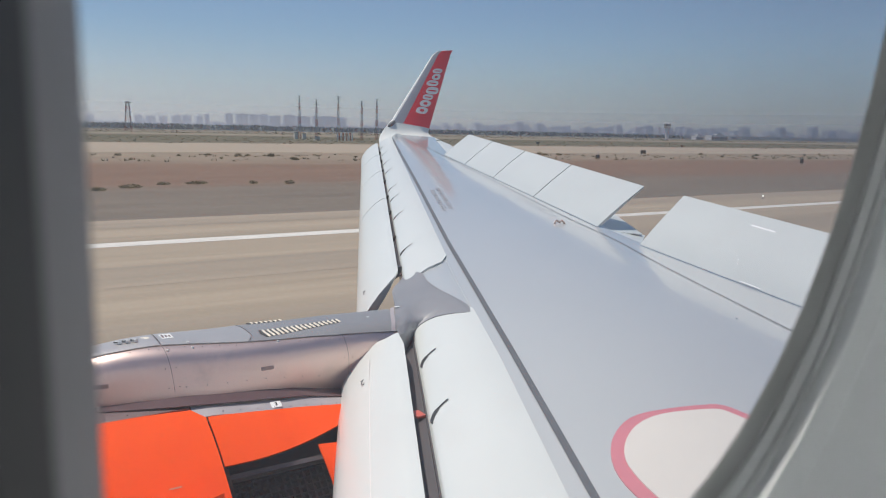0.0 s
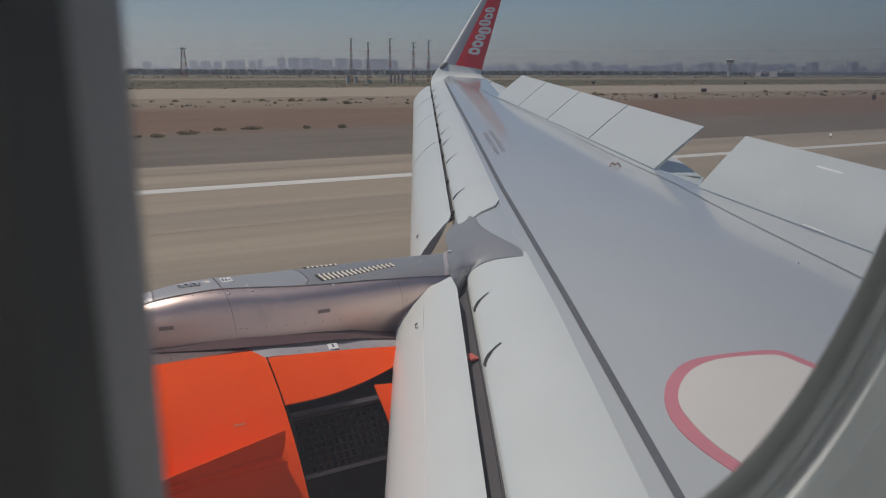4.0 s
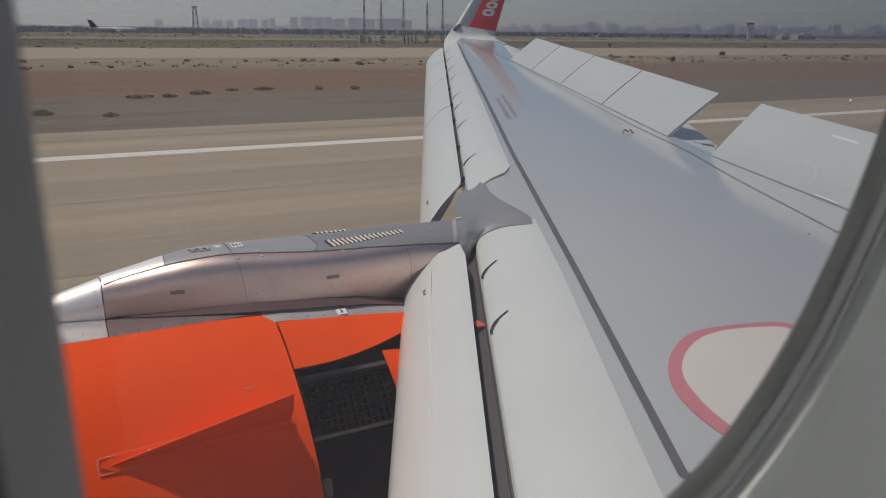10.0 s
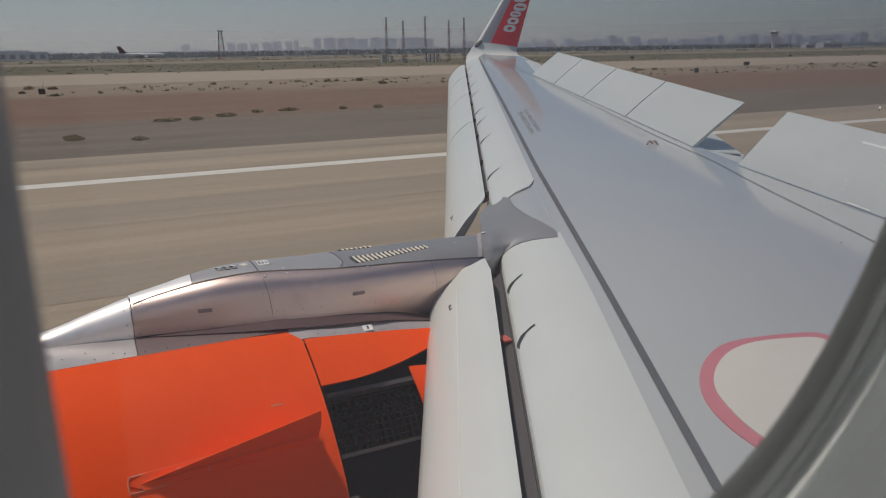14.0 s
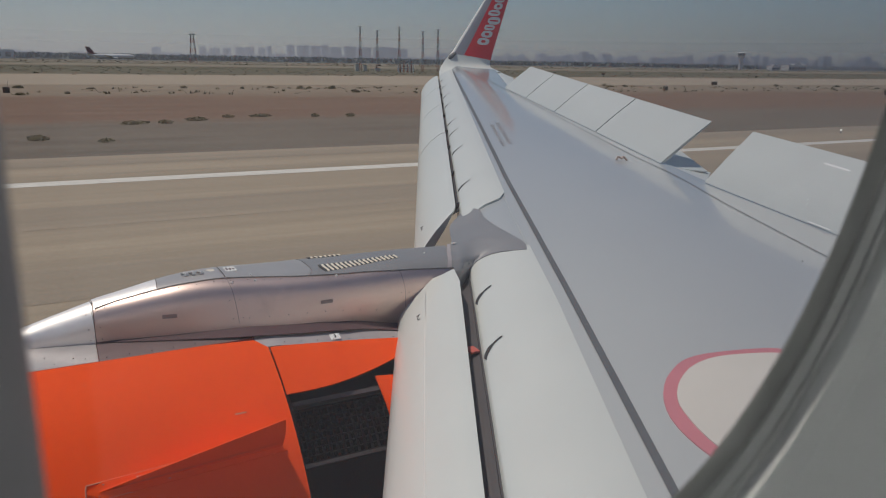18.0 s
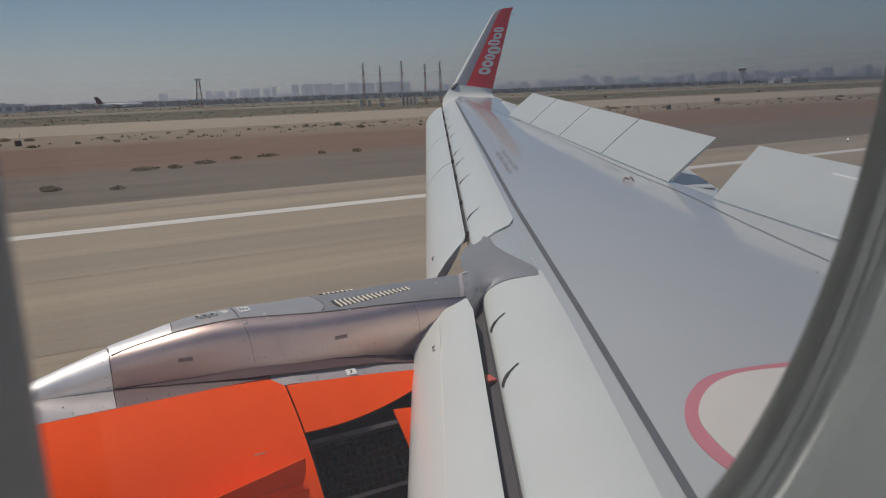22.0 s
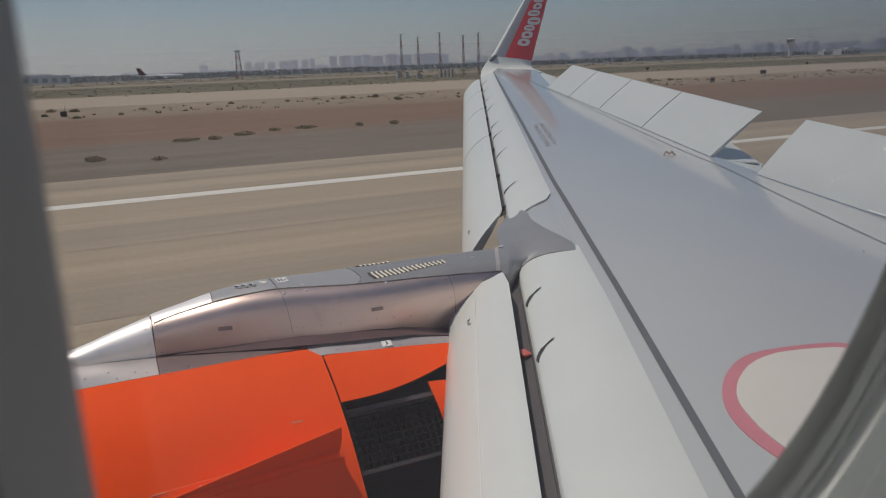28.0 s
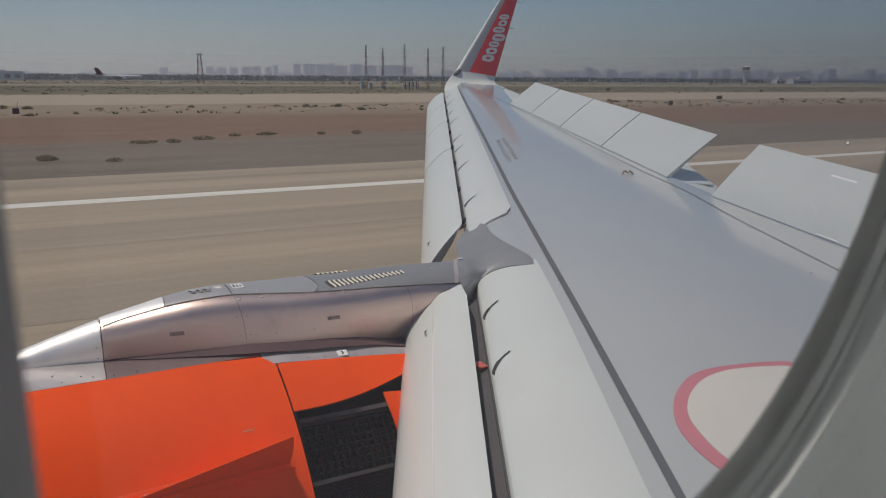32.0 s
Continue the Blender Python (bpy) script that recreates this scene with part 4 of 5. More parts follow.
# the rest of the cabin: a barrel-shaped shell closed at both ends, with an added fill strip
def barrel(x0, x1, a0, a1, n=16, r=1.94):
    return thick(grid([[(x, r * math.cos(radians(a)), 3.95 + r * math.sin(radians(a))) for a in span(a0, a1, n)] for x in span(x0, x1, 3)]), 0.015)


tagged(part("ceiling", barrel(-2.5, 3.0, 44, 150, 24), LINING), "pale curved cabin ceiling", "ceiling", kind="structure")
tagged(part("floor", box(0.25, 0.0, 3.38, 5.5, 3.66, 0.06), LINING, smooth=False), "cabin floor", "floor", kind="structure")
tagged(part("wall_side_far", barrel(-2.5, 3.0, 150, 196, 10), LINING), "plain cabin side wall", "wall", kind="structure")
tagged(part("wall_side_front", barrel(-2.5, -0.62, -16, 44, 12), LINING), "plain cabin side wall", "wall", kind="structure")
tagged(part("wall_side_rear", barrel(0.95, 3.0, -16, 44, 12), LINING), "plain cabin side wall", "wall", kind="structure")
tagged(part("wall_side_top", barrel(-0.62, 0.95, 38, 44, 2), LINING), "plain cabin side wall", "wall", kind="structure")
tagged(part("wall_side_low", barrel(-0.62, 0.95, -16, -4, 3), LINING), "plain cabin side wall", "wall", kind="structure")
for nm, x in (("wall_front", -2.5), ("wall_rear", 3.0)):
    rim = [(1.95 * math.cos(radians(a)), 3.95 + 1.95 * math.sin(radians(a))) for a in span(-16, 196, 30)]
    tagged(part(nm, grid([[(x + d, y, z) for y, z in rim] for d in (-0.02, 0.02)], closed=True, cap=True), LINING, smooth=False), "plain cabin end wall", "wall", kind="structure")
STRIPLIGHT = bpy.data.materials.new("fill_strip_glow")
STRIPLIGHT.use_nodes = True
STRIPLIGHT.node_tree.nodes["Principled BSDF"].inputs["Emission Color"].default_value = (0.95, 0.98, 1.0, 1)
STRIPLIGHT.node_tree.nodes["Principled BSDF"].inputs["Emission Strength"].default_value = 7.4
# unseen glowing strip, added to brighten the bezel and wall
light = thing("cabin_fill_strip", (0.3, -0.9, 5.6), "unseen fill light strip added to brighten the window bezel", "ceiling light")
part("diffuser", box(0.3, -0.95, 5.57, 4.6, 0.35, 0.03, 0.01), STRIPLIGHT, light)

# ---- details on the wing ----
def text_bm(chars, size, m, thin=0.0):
    """Characters as a flat, slightly raised mesh at the pose m."""
    cu = bpy.data.curves.new("text", "FONT")
    cu.body = chars
    cu.size = size
    cu.offset = thin
    cu.extrude = 0.002
    cu.align_x = "CENTER"
    cu.align_y = "CENTER"
    tmp = bpy.data.objects.new("text", cu)
    scene.collection.objects.link(tmp)
    me = bpy.data.meshes.new_from_object(tmp)
    bpy.data.objects.remove(tmp)
    bm = bmesh.new()
    bm.from_mesh(me)
    bpy.data.meshes.remove(me)
    bmesh.ops.transform(bm, matrix=m, verts=bm.verts)
    return bm


# slat track slots: dark curved marks on the fixed leading edge
for y, ln in ((4.46, 0.10), (5.05, 0.10), (7.28, 0.12), (8.7, 0.13), (9.7, 0.13), (10.4, 0.13), (11.9, 0.13), (12.9, 0.13), (14.1, 0.13), (15.2, 0.13)):
    rows = []
    for t in span(0, 1, 6):
        yy = y + 0.08 * (1 - (1 - t) ** 2)
        x = x_front(yy) + 0.004 + ln * t ** 1.7
        w, up = (0.013 if t < 0.6 else 0.006), (0.011 if y < 6 else 0.017)
        rows.append([(x, yy - w, zs(x, yy, up)), (x, yy + w, zs(x, yy, up))])
    part("track_slot", grid(rows), BLACKMARK, wing, "dark slat track slot")
# slat tracks that bridge the gap
for y in (7.0, 8.05, 9.25, 10.2, 11.4, 12.5, 13.6, 14.8):
    part("slat_track", box(x_front(y) - 0.03, y, zb(y) - 0.06, 0.12, 0.05, 0.08, 0.01), GAP, wing, "dark slat track")
TAB = material("dull_red_tab", (0.55, 0.12, 0.09), 0.6, var=0.1, scale=20)
part("red_tab", box(x_front(4.62) - 0.042, 4.64, zb(4.64) - 0.055, 0.050, 0.075, 0.012, 0.002), TAB, wing, "small red tab in the slat gap")
# numerals on the slats
GREYMARK = material("worn_black_numeral", (0.13, 0.13, 0.14), 0.5, var=0.15, scale=30)
for y, u, dz, shift, tilt in ((5.26, 0.64, -0.144, 0.09, -46), (6.98, 0.80, -0.208, 0.0, -50)):
    xt, xl = x_front(y) - (0.085 if shift else 0.045), 2.45 + 0.493 * (y - 6.83) - shift
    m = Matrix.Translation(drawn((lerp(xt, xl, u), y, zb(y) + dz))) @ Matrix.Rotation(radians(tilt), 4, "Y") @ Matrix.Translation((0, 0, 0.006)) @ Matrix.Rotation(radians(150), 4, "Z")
    part("numeral", text_bm("2", 0.058 if shift else 0.072, m, -0.0014), GREYMARK, wing, "small black numeral 2")

# fine rivet rows along the white panels
def rivet_row(pts, r, up, mat):
    bm = bmesh.new()
    for x, y, z in pts:
        bmesh.ops.create_cone(bm, cap_ends=True, segments=6, radius1=r, radius2=r * 0.7, depth=0.002, matrix=Matrix.Translation((x, y, z + up)))
    ob = part("rivet_row", bm, mat, wing)
    ob["kind"] = "stuff"


FAINT = material("faint_rivet_heads", (0.60, 0.63, 0.605), 0.45, var=0.1, scale=30)
rivet_row([(x_seam(y) - 0.022, y, zs(x_seam(y) - 0.022, y, 0.0055)) for y in span(2.6, 5.2, 104)], 0.0018, 0.0, FAINT)
rivet_row([(x_seam(y) - 0.03, y, zs(x_seam(y) - 0.03, y, 0.0115)) for y in span(6.8, 10.5, 90)], 0.002, 0.0, FAINT)

# fine span-wise seam on the inner slat
rows = []
for y in span(2.0, 5.5, 20):
    xt, xl = x_front(y) - 0.085, 2.45 + 0.493 * (y - 6.83) - 0.09
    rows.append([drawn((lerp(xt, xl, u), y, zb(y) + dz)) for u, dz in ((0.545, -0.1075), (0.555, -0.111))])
part("panel_joint", grid(rows), LETTER, wing, "fine pale seam")
# stencils that cannot be read: rows of short bars
PALESTENCIL = material("pale_worn_stencil", (0.45, 0.46, 0.46), 0.4, var=0.1, scale=20)
def bar(x, y, w, ln):
    return grid([[(x + d, y + e, zs(x + d, y + e, 0.004)) for d in (0, w)] for e in (0, ln / 2, ln)])


for k in range(2):
    for i in range(12):
        y = 8.30 + i * 0.105 + 0.04 * k
        part("stencil_bar", bar(x_dark(y) + 0.10 + k * 0.085, y, 0.048 if i % 3 else 0.036, 0.052), STENCIL, wing, "grey illegible stencil text" if i == 0 and k == 0 else "")

for k in range(3):
    for i in range(13):
        y = 7.55 + i * 0.085 + 0.03 * k
        part("stencil_bar", bar(x_groove(y) - 0.16 + k * 0.045, y, 0.010, 0.04), PALESTENCIL, wing)

# livery shapes on the winglet blade
def blade_pt(v, t, lift):
    a0, a1 = Vector(SECT[5][0]), Vector(SECT[5][1])
    b0, b1 = Vector(SECT[6][0]), Vector(SECT[6][1])
    le, te = a0.lerp(b0, v), a1.lerp(b1, v)
    th = lerp(SECT[5][2], SECT[6][2], v)
    nrm = (a1 - a0).cross(b0 - a0).normalized()
    if nrm.y > 0:
        nrm = -nrm
    return le.lerp(te, t) + nrm * (th * (1.9 * math.sqrt(t) * (1 - t) ** 0.8) + 0.006 + lift)


for v0, v1, t0, t1, hole in ((0.13, 0.225, 0.46, 0.80, 1), (0.232, 0.325, 0.48, 0.82, 1), (0.333, 0.41, 0.48, 0.82, 0), (0.415, 0.52, 0.50, 0.94, 0), (0.53, 0.615, 0.40, 0.84, 0), (0.622, 0.71, 0.50, 0.84, 1), (0.718, 0.79, 0.42, 0.84, 0)):
    bm = bmesh.new()
    n = 24
    oc, ic = [], []
    for i in range(n):
        a = 2 * math.pi * i / n
        c, s = math.cos(a), math.sin(a)
        u = math.copysign(abs(c) ** 0.75, c)
        w = math.copysign(abs(s) ** 0.75, s)
        oc.append(bm.verts.new(blade_pt((v0 + v1) / 2 + (v1 - v0) / 2 * u, (t0 + t1) / 2 + (t1 - t0) / 2 * w, 0.0)))
        k = 0.38 if hole else 0.2
        ic.append(bm.verts.new(blade_pt((v0 + v1) / 2 + (v1 - v0) / 2 * u * k, (t0 + t1) / 2 + (t1 - t0) / 2 * w * (k if hole else 0.7), 0.0)))
    for i in range(n):
        j = (i + 1) % n
        bm.faces.new((oc[i], oc[j], ic[j], ic[i]))
    part("livery_shape", thick(bm, 0.002), LETTER, winglet, "plain white livery shape")
for v in (0.35, 0.6, 0.8, 0.96):
    p = blade_pt(v, 0.985, 0.0)
    part("static_wick", tube(p, p + Vector((0.17, 0.02, 0.01)), 0.006, 0.003, 6), SEAL, winglet)
bm = bmesh.new()
bmesh.ops.create_uvsphere(bm, u_segments=12, v_segments=8, radius=1.0, matrix=Matrix.Translation((8.25, 17.05, 4.60)) @ Matrix.Rotation(radians(-38), 4, "Y") @ Matrix.Diagonal((0.13, 0.06, 0.05, 1)))
part("nav_light", bm, SEAL, winglet, "dark glass cover of the wing tip light")

# rivets and joints on the pylon and strips
SUNKEN = material("dull_sunken_rivets", (0.20, 0.165, 0.16), 0.5, metal=0.3, var=0.15, scale=20)
DULLPLATE = material("dull_data_plate", (0.34, 0.27, 0.26), 0.5, metal=0.4, var=0.15, scale=20)
PALEDOT = material("pale_orange_speck", (0.85, 0.45, 0.36), 0.5, var=0.15, scale=20)
COWLDOT = material("worn_cowl_fastener", (0.52, 0.16, 0.10), 0.5, var=0.15, scale=20)


def dots(pts, r, mat, parent, name="rivet"):
    for p in pts:
        bm = bmesh.new()
        bmesh.ops.create_uvsphere(bm, u_segments=8, v_segments=5, radius=r, matrix=Matrix.Translation(p) @ Matrix.Diagonal((1, 0.5, 1, 1)))
        part(name, bm, mat, parent)


def side_y(x, z):
    """Inboard face of the pylon at a height."""
    best = min((pylon_at(x, a) for a in span(0.0, 0.5, 120)), key=lambda p: abs(p[2] - z))
    return best[1]


for x, lean in ((0.089, -0.01), (0.765, -0.03), (1.745, -0.03)):
    rows = []
    for t in span(0.02, 1, 14):
        xx = x + lean * t
        a = stations(SEAM, xx) * t
        p, q = pylon_at(xx - 0.0009, a, 0.0009), pylon_at(xx + 0.0009, a, 0.0009)
        rows.append([p, q])
    part("panel_joint", grid(rows), GAP if x > 0.5 else SUNKEN, pylon)
    dots([pylon_at(x + lean * t + sg_ * 0.026, stations(SEAM, x) * t, 0.0) for sg_ in (-1, 1) for t in (0.06, 0.34, 0.86)], 0.0034, SUNKEN, pylon)
# long joint between side and top panels
rows = []
for x in span(0.09, 2.07, 44):
    a = stations(SEAM, x)
    rows.append([pylon_at(x, a - 0.0010, 0.0022), pylon_at(x, a + 0.0014, 0.0022)])
part("panel_joint", grid(rows), SUNKEN, pylon)
# cross joints of the top panels
for x, skew in ((0.089, -0.02), (0.39, 0.02), (0.731, -0.005), (1.88, 0.12)):
    rows = []
    for v in span(0, 1, 8):
        xx = x + skew * v
        a = lerp(stations(SEAM, x), 0.70, v)
        rows.append([pylon_at(xx - 0.0010, a, 0.0046), pylon_at(xx + 0.0010, a, 0.0046)])
    part("panel_joint", grid(rows), GAP, pylon)
dots([pylon_at(0.14 + i * 0.088, stations(SEAM, 0.14 + i * 0.088) - 0.035, 0.001) for i in range(22)], 0.0030, SUNKEN, pylon)
dots([pylon_at(0.45 + i * 0.09, stations(SEAM, 0.45 + i * 0.09) + 0.03, 0.004) for i in range(17)], 0.0024, SUNKEN, pylon)
dots([pylon_at(0.82 + i * 0.105, 0.020, 0.001) for i in range(8)], 0.0036, SUNKEN, pylon)
dots([pylon_at(x, stations(SEAM, x) - d, 0.001) for x, d in ((0.755, 0.08), (0.88, 0.055), (1.335, 0.02))], 0.0085, LETTER, pylon, "seal_dot")
dots([pylon_at(x, stations(SEAM, x) + d, 0.004) for x, d in ((0.87, 0.03), (1.97, 0.21))], 0.0085, LETTER, pylon, "seal_dot")
for x, z in ((0.43, 3.193), (1.25, 3.165)):
    part("data_plate", thick(grid([[(x + dx, side_y(x + dx, z + dz) - 0.003, z + dz) for dx in (-0.035, -0.012, 0.012, 0.035)] for dz in (-0.01, 0.01)]), 0.002), DULLPLATE, pylon, "small dull data plate")
part("access_plate", tube((0.678, 5.676, pylon_top(0.69) - 0.004), (0.678, 5.676, pylon_top(0.69) + 0.006), 0.026, 0.024, 16), PLATE, pylon, "small bronze access plate")
part("decal", box(0.785, 5.68, pylon_top(0.79) + 0.006, 0.062, 0.09, 0.004, 0.001), LETTER, pylon, "small white decal")
for k in range(3):
    part("decal_mark", box(0.768 + 0.017 * k, 5.68 - 0.004 * k, pylon_top(0.79) + 0.009, 0.009, 0.05 - 0.012 * k, 0.002), STRIP, pylon)
dots([ring_pt(0.95 + i * 0.09, 64.4, rev_r(0.95 + i * 0.09)) for i in range(8)] + [ring_pt(0.12 + i * 0.10, 68.0, RN - 0.004) for i in range(7)], 0.0034, SUNKEN, engine)
part("decal", box(0, 0, 0, 0.055, 0.045, 0.003, 0.001, Matrix.Translation(ring_pt(1.235, 65.3, rev_r(1.235) + 0.001)) @ Matrix.Rotation(radians(22), 4, "X")), LETTER, engine, "small white decal with dark figure")
part("decal_mark", text_bm("3", 0.03, Matrix.Translation(ring_pt(1.235, 65.3, rev_r(1.235) + 0.004)) @ Matrix.Rotation(radians(22), 4, "X")), BLACKMARK, engine)
part("decal", shell(0.620, 0.675, 47.4, 47.05, RN + 0.002, 1, 1, 0.001), BEAD, engine, "tiny faded label")
for x, a in ((0.651, 49.6), (0.654, 53.2), (0.641, 60.1)):
    dots([ring_pt(x, a, RN)], 0.0034, COWLDOT, engine)
for x, a in ((0.011, 60.8), (0.158, 62.3), (0.158, 60.3), (0.02, 59.0), (0.40, 61.5)):
    dots([ring_pt(x, a, RN)], 0.0026, PALEDOT, engine)
for x, y in ((-0.14, 5.40), (-0.02, 5.34), (-0.10, 5.30), (0.03, 5.31), (-0.24, 5.37)):
    dots([(x, y, 3.087)], 0.0033, SUNKEN, engine)
# pale boxes imitate two sun glints on the strake's upper edge
for t in (0.22, 0.5):
    b = Vector(ring_pt(0.80 * t, 37.2 + 1.1 * t, RN)) + d_up * 0.312 * t
    part("edge_glint", box(b.x, b.y, b.z, 0.018, 0.005, 0.005, 0.001), PALEDOT, strake)
dots([ring_pt(0.02, 36.4, RN + 0.008), ring_pt(0.04, 38.4, RN + 0.008), ring_pt(0.3, 36.9, RN + 0.008), ring_pt(0.8, 38.2, RN + 0.008)], 0.004, RIVET, strake)
# rivet row round the pylon fairing
FAIRDOT = material("dull_fairing_rivet", (0.36, 0.36, 0.37), 0.45, metal=0.2, var=0.1, scale=20)
frv = [fair_pt(0.95, k, 0.001) for k in range(4, 32, 2)] + [fair_pt(u, k, 0.001) for u in (0.05,) for k in range(4, 32, 2)] + [fair_pt(u, 5, 0.0) for u in (0.25, 0.4, 0.55, 0.7, 0.82)]
dots(frv, 0.0024, FAIRDOT, wing)
part("decal", box(2.26, 5.83, fair_pt(0.16, 16)[2] + 0.008, 0.034, 0.02, 0.003, 0.001), LETTER, wing, "tiny white label")

# ---- airfield things ----
def spot(az, dist, z=0.0):
    return (dist * math.sin(radians(az)), 1.7 + dist * math.cos(radians(az)), z)


STEEL = material("galvanised_steel", (0.35, 0.36, 0.37), 0.5, metal=0.5, var=0.1, scale=3)
SIGNBACK = material("dark_sign_back", (0.11, 0.09, 0.07), 0.7, var=0.15, scale=3)
REDWHITE = material("red_mast_paint", (0.28, 0.10, 0.08), 0.6, var=0.1, scale=1)
SHRUB = material("dry_shrub_leaf", (0.17, 0.148, 0.085), 0.9, var=0.3, scale=6, fine=30)
DRYGRASS = material("dry_grass", (0.26, 0.21, 0.125), 0.95, var=0.25, scale=4, fine=20)

LIT = bpy.data.materials.new("lit_lamp_glass")
LIT.use_nodes = True
LIT.node_tree.nodes["Principled BSDF"].inputs["Base Color"].default_value = (0.85, 0.85, 0.82, 1)
LIT.node_tree.nodes["Principled BSDF"].inputs["Emission Color"].default_value = (1, 0.98, 0.93, 1)
LIT.node_tree.nodes["Principled BSDF"].inputs["Emission Strength"].default_value = 0.9

edge_light = thing("runway_edge_light", (0, 0, 0), "white runway edge light on a short stake", "runway light", "runway edge lights")
part("stake", tube((0, 0, -0.02), (0, 0, 0.16), 0.035, 0.03), STEEL, edge_light)
part("base", tube((0, 0, -0.01), (0, 0, 0.03), 0.11, 0.10, 14), STEEL, edge_light)
bm = tube((0, 0, 0.15), (0, 0, 0.28), 0.05, 0.062, 14)
part("lamp", bm, LIT, edge_light, "lit white glass lamp head")
edge_light.location = (49.9, 35.7, 0)
for x in (109.9, 169.9, 229.9, -10.1):
    copy_thing(edge_light, pose(x, 35.7, 0))


def board(name, w, h, mat, label, group):
    s = thing(name, (0, 0, 0), label, "airfield sign", group)
    part("panel", box(0, 0, 0.25 + h / 2, w, 0.22, h, 0.03), mat, s)
    for dx in (-w * 0.36, w * 0.36):
        part("leg", tube((dx, 0, -0.05), (dx, 0, 0.28), 0.04, 0.04, 8), STEEL, s)
    return s


sg = board("taxiway_sign", 1.7, 0.8, SIGNBACK, "dark rectangular taxiway guidance sign on two legs", "taxiway signs")
sg.location = spot(47.3, 190)
for az, d, r in ((50.0, 340, 0.2), (39.5, 330, 0.1), (58.0, 150, 0.3)):
    copy_thing(sg, pose(*spot(az, d), 0, 0, math.degrees(r)))
mk = thing("marker_box", (0, 0, 0), "dark field box with a thin rod beside the taxiway", "marker box", "marker boxes")
part("box", box(0, 0, 0.32, 0.75, 0.5, 0.75, 0.03), SIGNBACK, mk)
part("rod", tube((0.1, 0, 0.6), (0.32, 0, 1.5), 0.03, 0.03, 6), STEEL, mk)
mk.location = (-4.5, 110.0, -0.06)
copy_thing(mk, pose(*spot(44.0, 150)))


dots([(3.93, 4.493, zs(3.93, 4.493))], 0.010, SILVER, wing, "fastener")
# fasteners and glints on the inboard spoiler, the glints painted in white
def spoiler_pt(y, u, lift):
    slope = 0.155
    p = Vector((1, -slope, 0)).normalized()
    up = p * math.cos(radians(43)) + Vector((0, 0, math.sin(radians(43))))
    nrm = Vector((slope, 1, 0.089)).normalized().cross(up)
    if nrm.z < 0:
        nrm = -nrm
    return Vector((5.04 + slope * (y - 6.35), y, zs(5.04 + slope * (y - 6.35), y, 0.006))) + up * (0.65 * u) + nrm * (0.012 + lift)


GLINT = material("painted_glint_white", (0.95, 0.95, 0.93), 0.30, metal=0.0, var=0.05, scale=30)
for i in range(11):
    a = math.pi * i / 10
    y0, u0 = 5.44 + 0.17 * math.cos(a), 0.15 + 0.22 * math.sin(a)
    part("fastener", thick(grid([[tuple(spoiler_pt(y0 + dy, u0 + du, -0.0015)) for du in (-0.008, 0.008)] for dy in (-0.005, 0.005)]), 0.001), GLINT, wing)
for y0, u0 in ((6.22, 0.06), (6.19, 0.13), (6.25, 0.10)):
    part("fastener", thick(grid([[tuple(spoiler_pt(y0 + dy, u0 + du, -0.0015)) for du in (-0.008, 0.008)] for dy in (-0.005, 0.005)]), 0.001), GLINT, wing)
bm = grid([[tuple(spoiler_pt(y, u, -0.0035)) for u in (0.797, 0.822)] for y in (5.20, 5.28, 5.36, 5.44)])
part("glint_strip", bm, GLINT, wing, "white strip painted as a sun glint")
bm = grid([[tuple(spoiler_pt(y, u, -0.004)) for u in (0.010, 0.024)] for y in (4.95, 5.05, 5.15)])
part("glint_strip", bm, GLINT, wing, "white strip painted as a sun glint")

# lattice antenna masts in a cluster
def mast(h, name="antenna_mast", label="tall red and white lattice antenna mast", w=0.5, bar_r=0.07):
    s = thing(name, (0, 0, 0), label, "antenna mast", "antenna masts")
    for i in range(6):
        bm = bmesh.new()
        z0, z1 = h * i / 6, h * (i + 1) / 6
        a, b = w * (1 - 0.6 * i / 6), w * (1 - 0.6 * (i + 1) / 6)
        cs = [(-1, -1), (1, -1), (1, 1), (-1, 1)]
        for k in range(4):
            (xa, ya), (xb, yb) = cs[k], cs[(k + 1) % 4]
            tube((xa * a, ya * a, z0), (xa * b, ya * b, z1), bar_r, bar_r, 5, bm)
            tube((xa * a, ya * a, z0), (xb * b, yb * b, z1), bar_r * 0.6, bar_r * 0.6, 4, bm)
            tube((xa * b, ya * b, z1), (xb * b, yb * b, z1), bar_r * 0.6, bar_r * 0.6, 4, bm)
        part("mast_section", bm, REDWHITE if i % 2 == 0 else STEEL, s)
    for z in (0.62, 0.75, 0.88, 1.0):
        part("cross_arm", tube((-1.6, 0, h * z), (1.6, 0, h * z), 0.08, 0.08, 5), STEEL, s)
    return s


m0 = mast(20)
m0.location = spot(21.43, 362)
for az, d, sc in ((22.68, 362, 0.92), (24.31, 358, 1.0), (26.06, 362, 0.92), (27.19, 368, 0.98)):
    c = copy_thing(m0, pose(*spot(az, d)))
    c.scale = (1, 1, sc)
SHELTER = material("white_shelter_paint", (0.55, 0.54, 0.50), 0.6, var=0.08, scale=1)
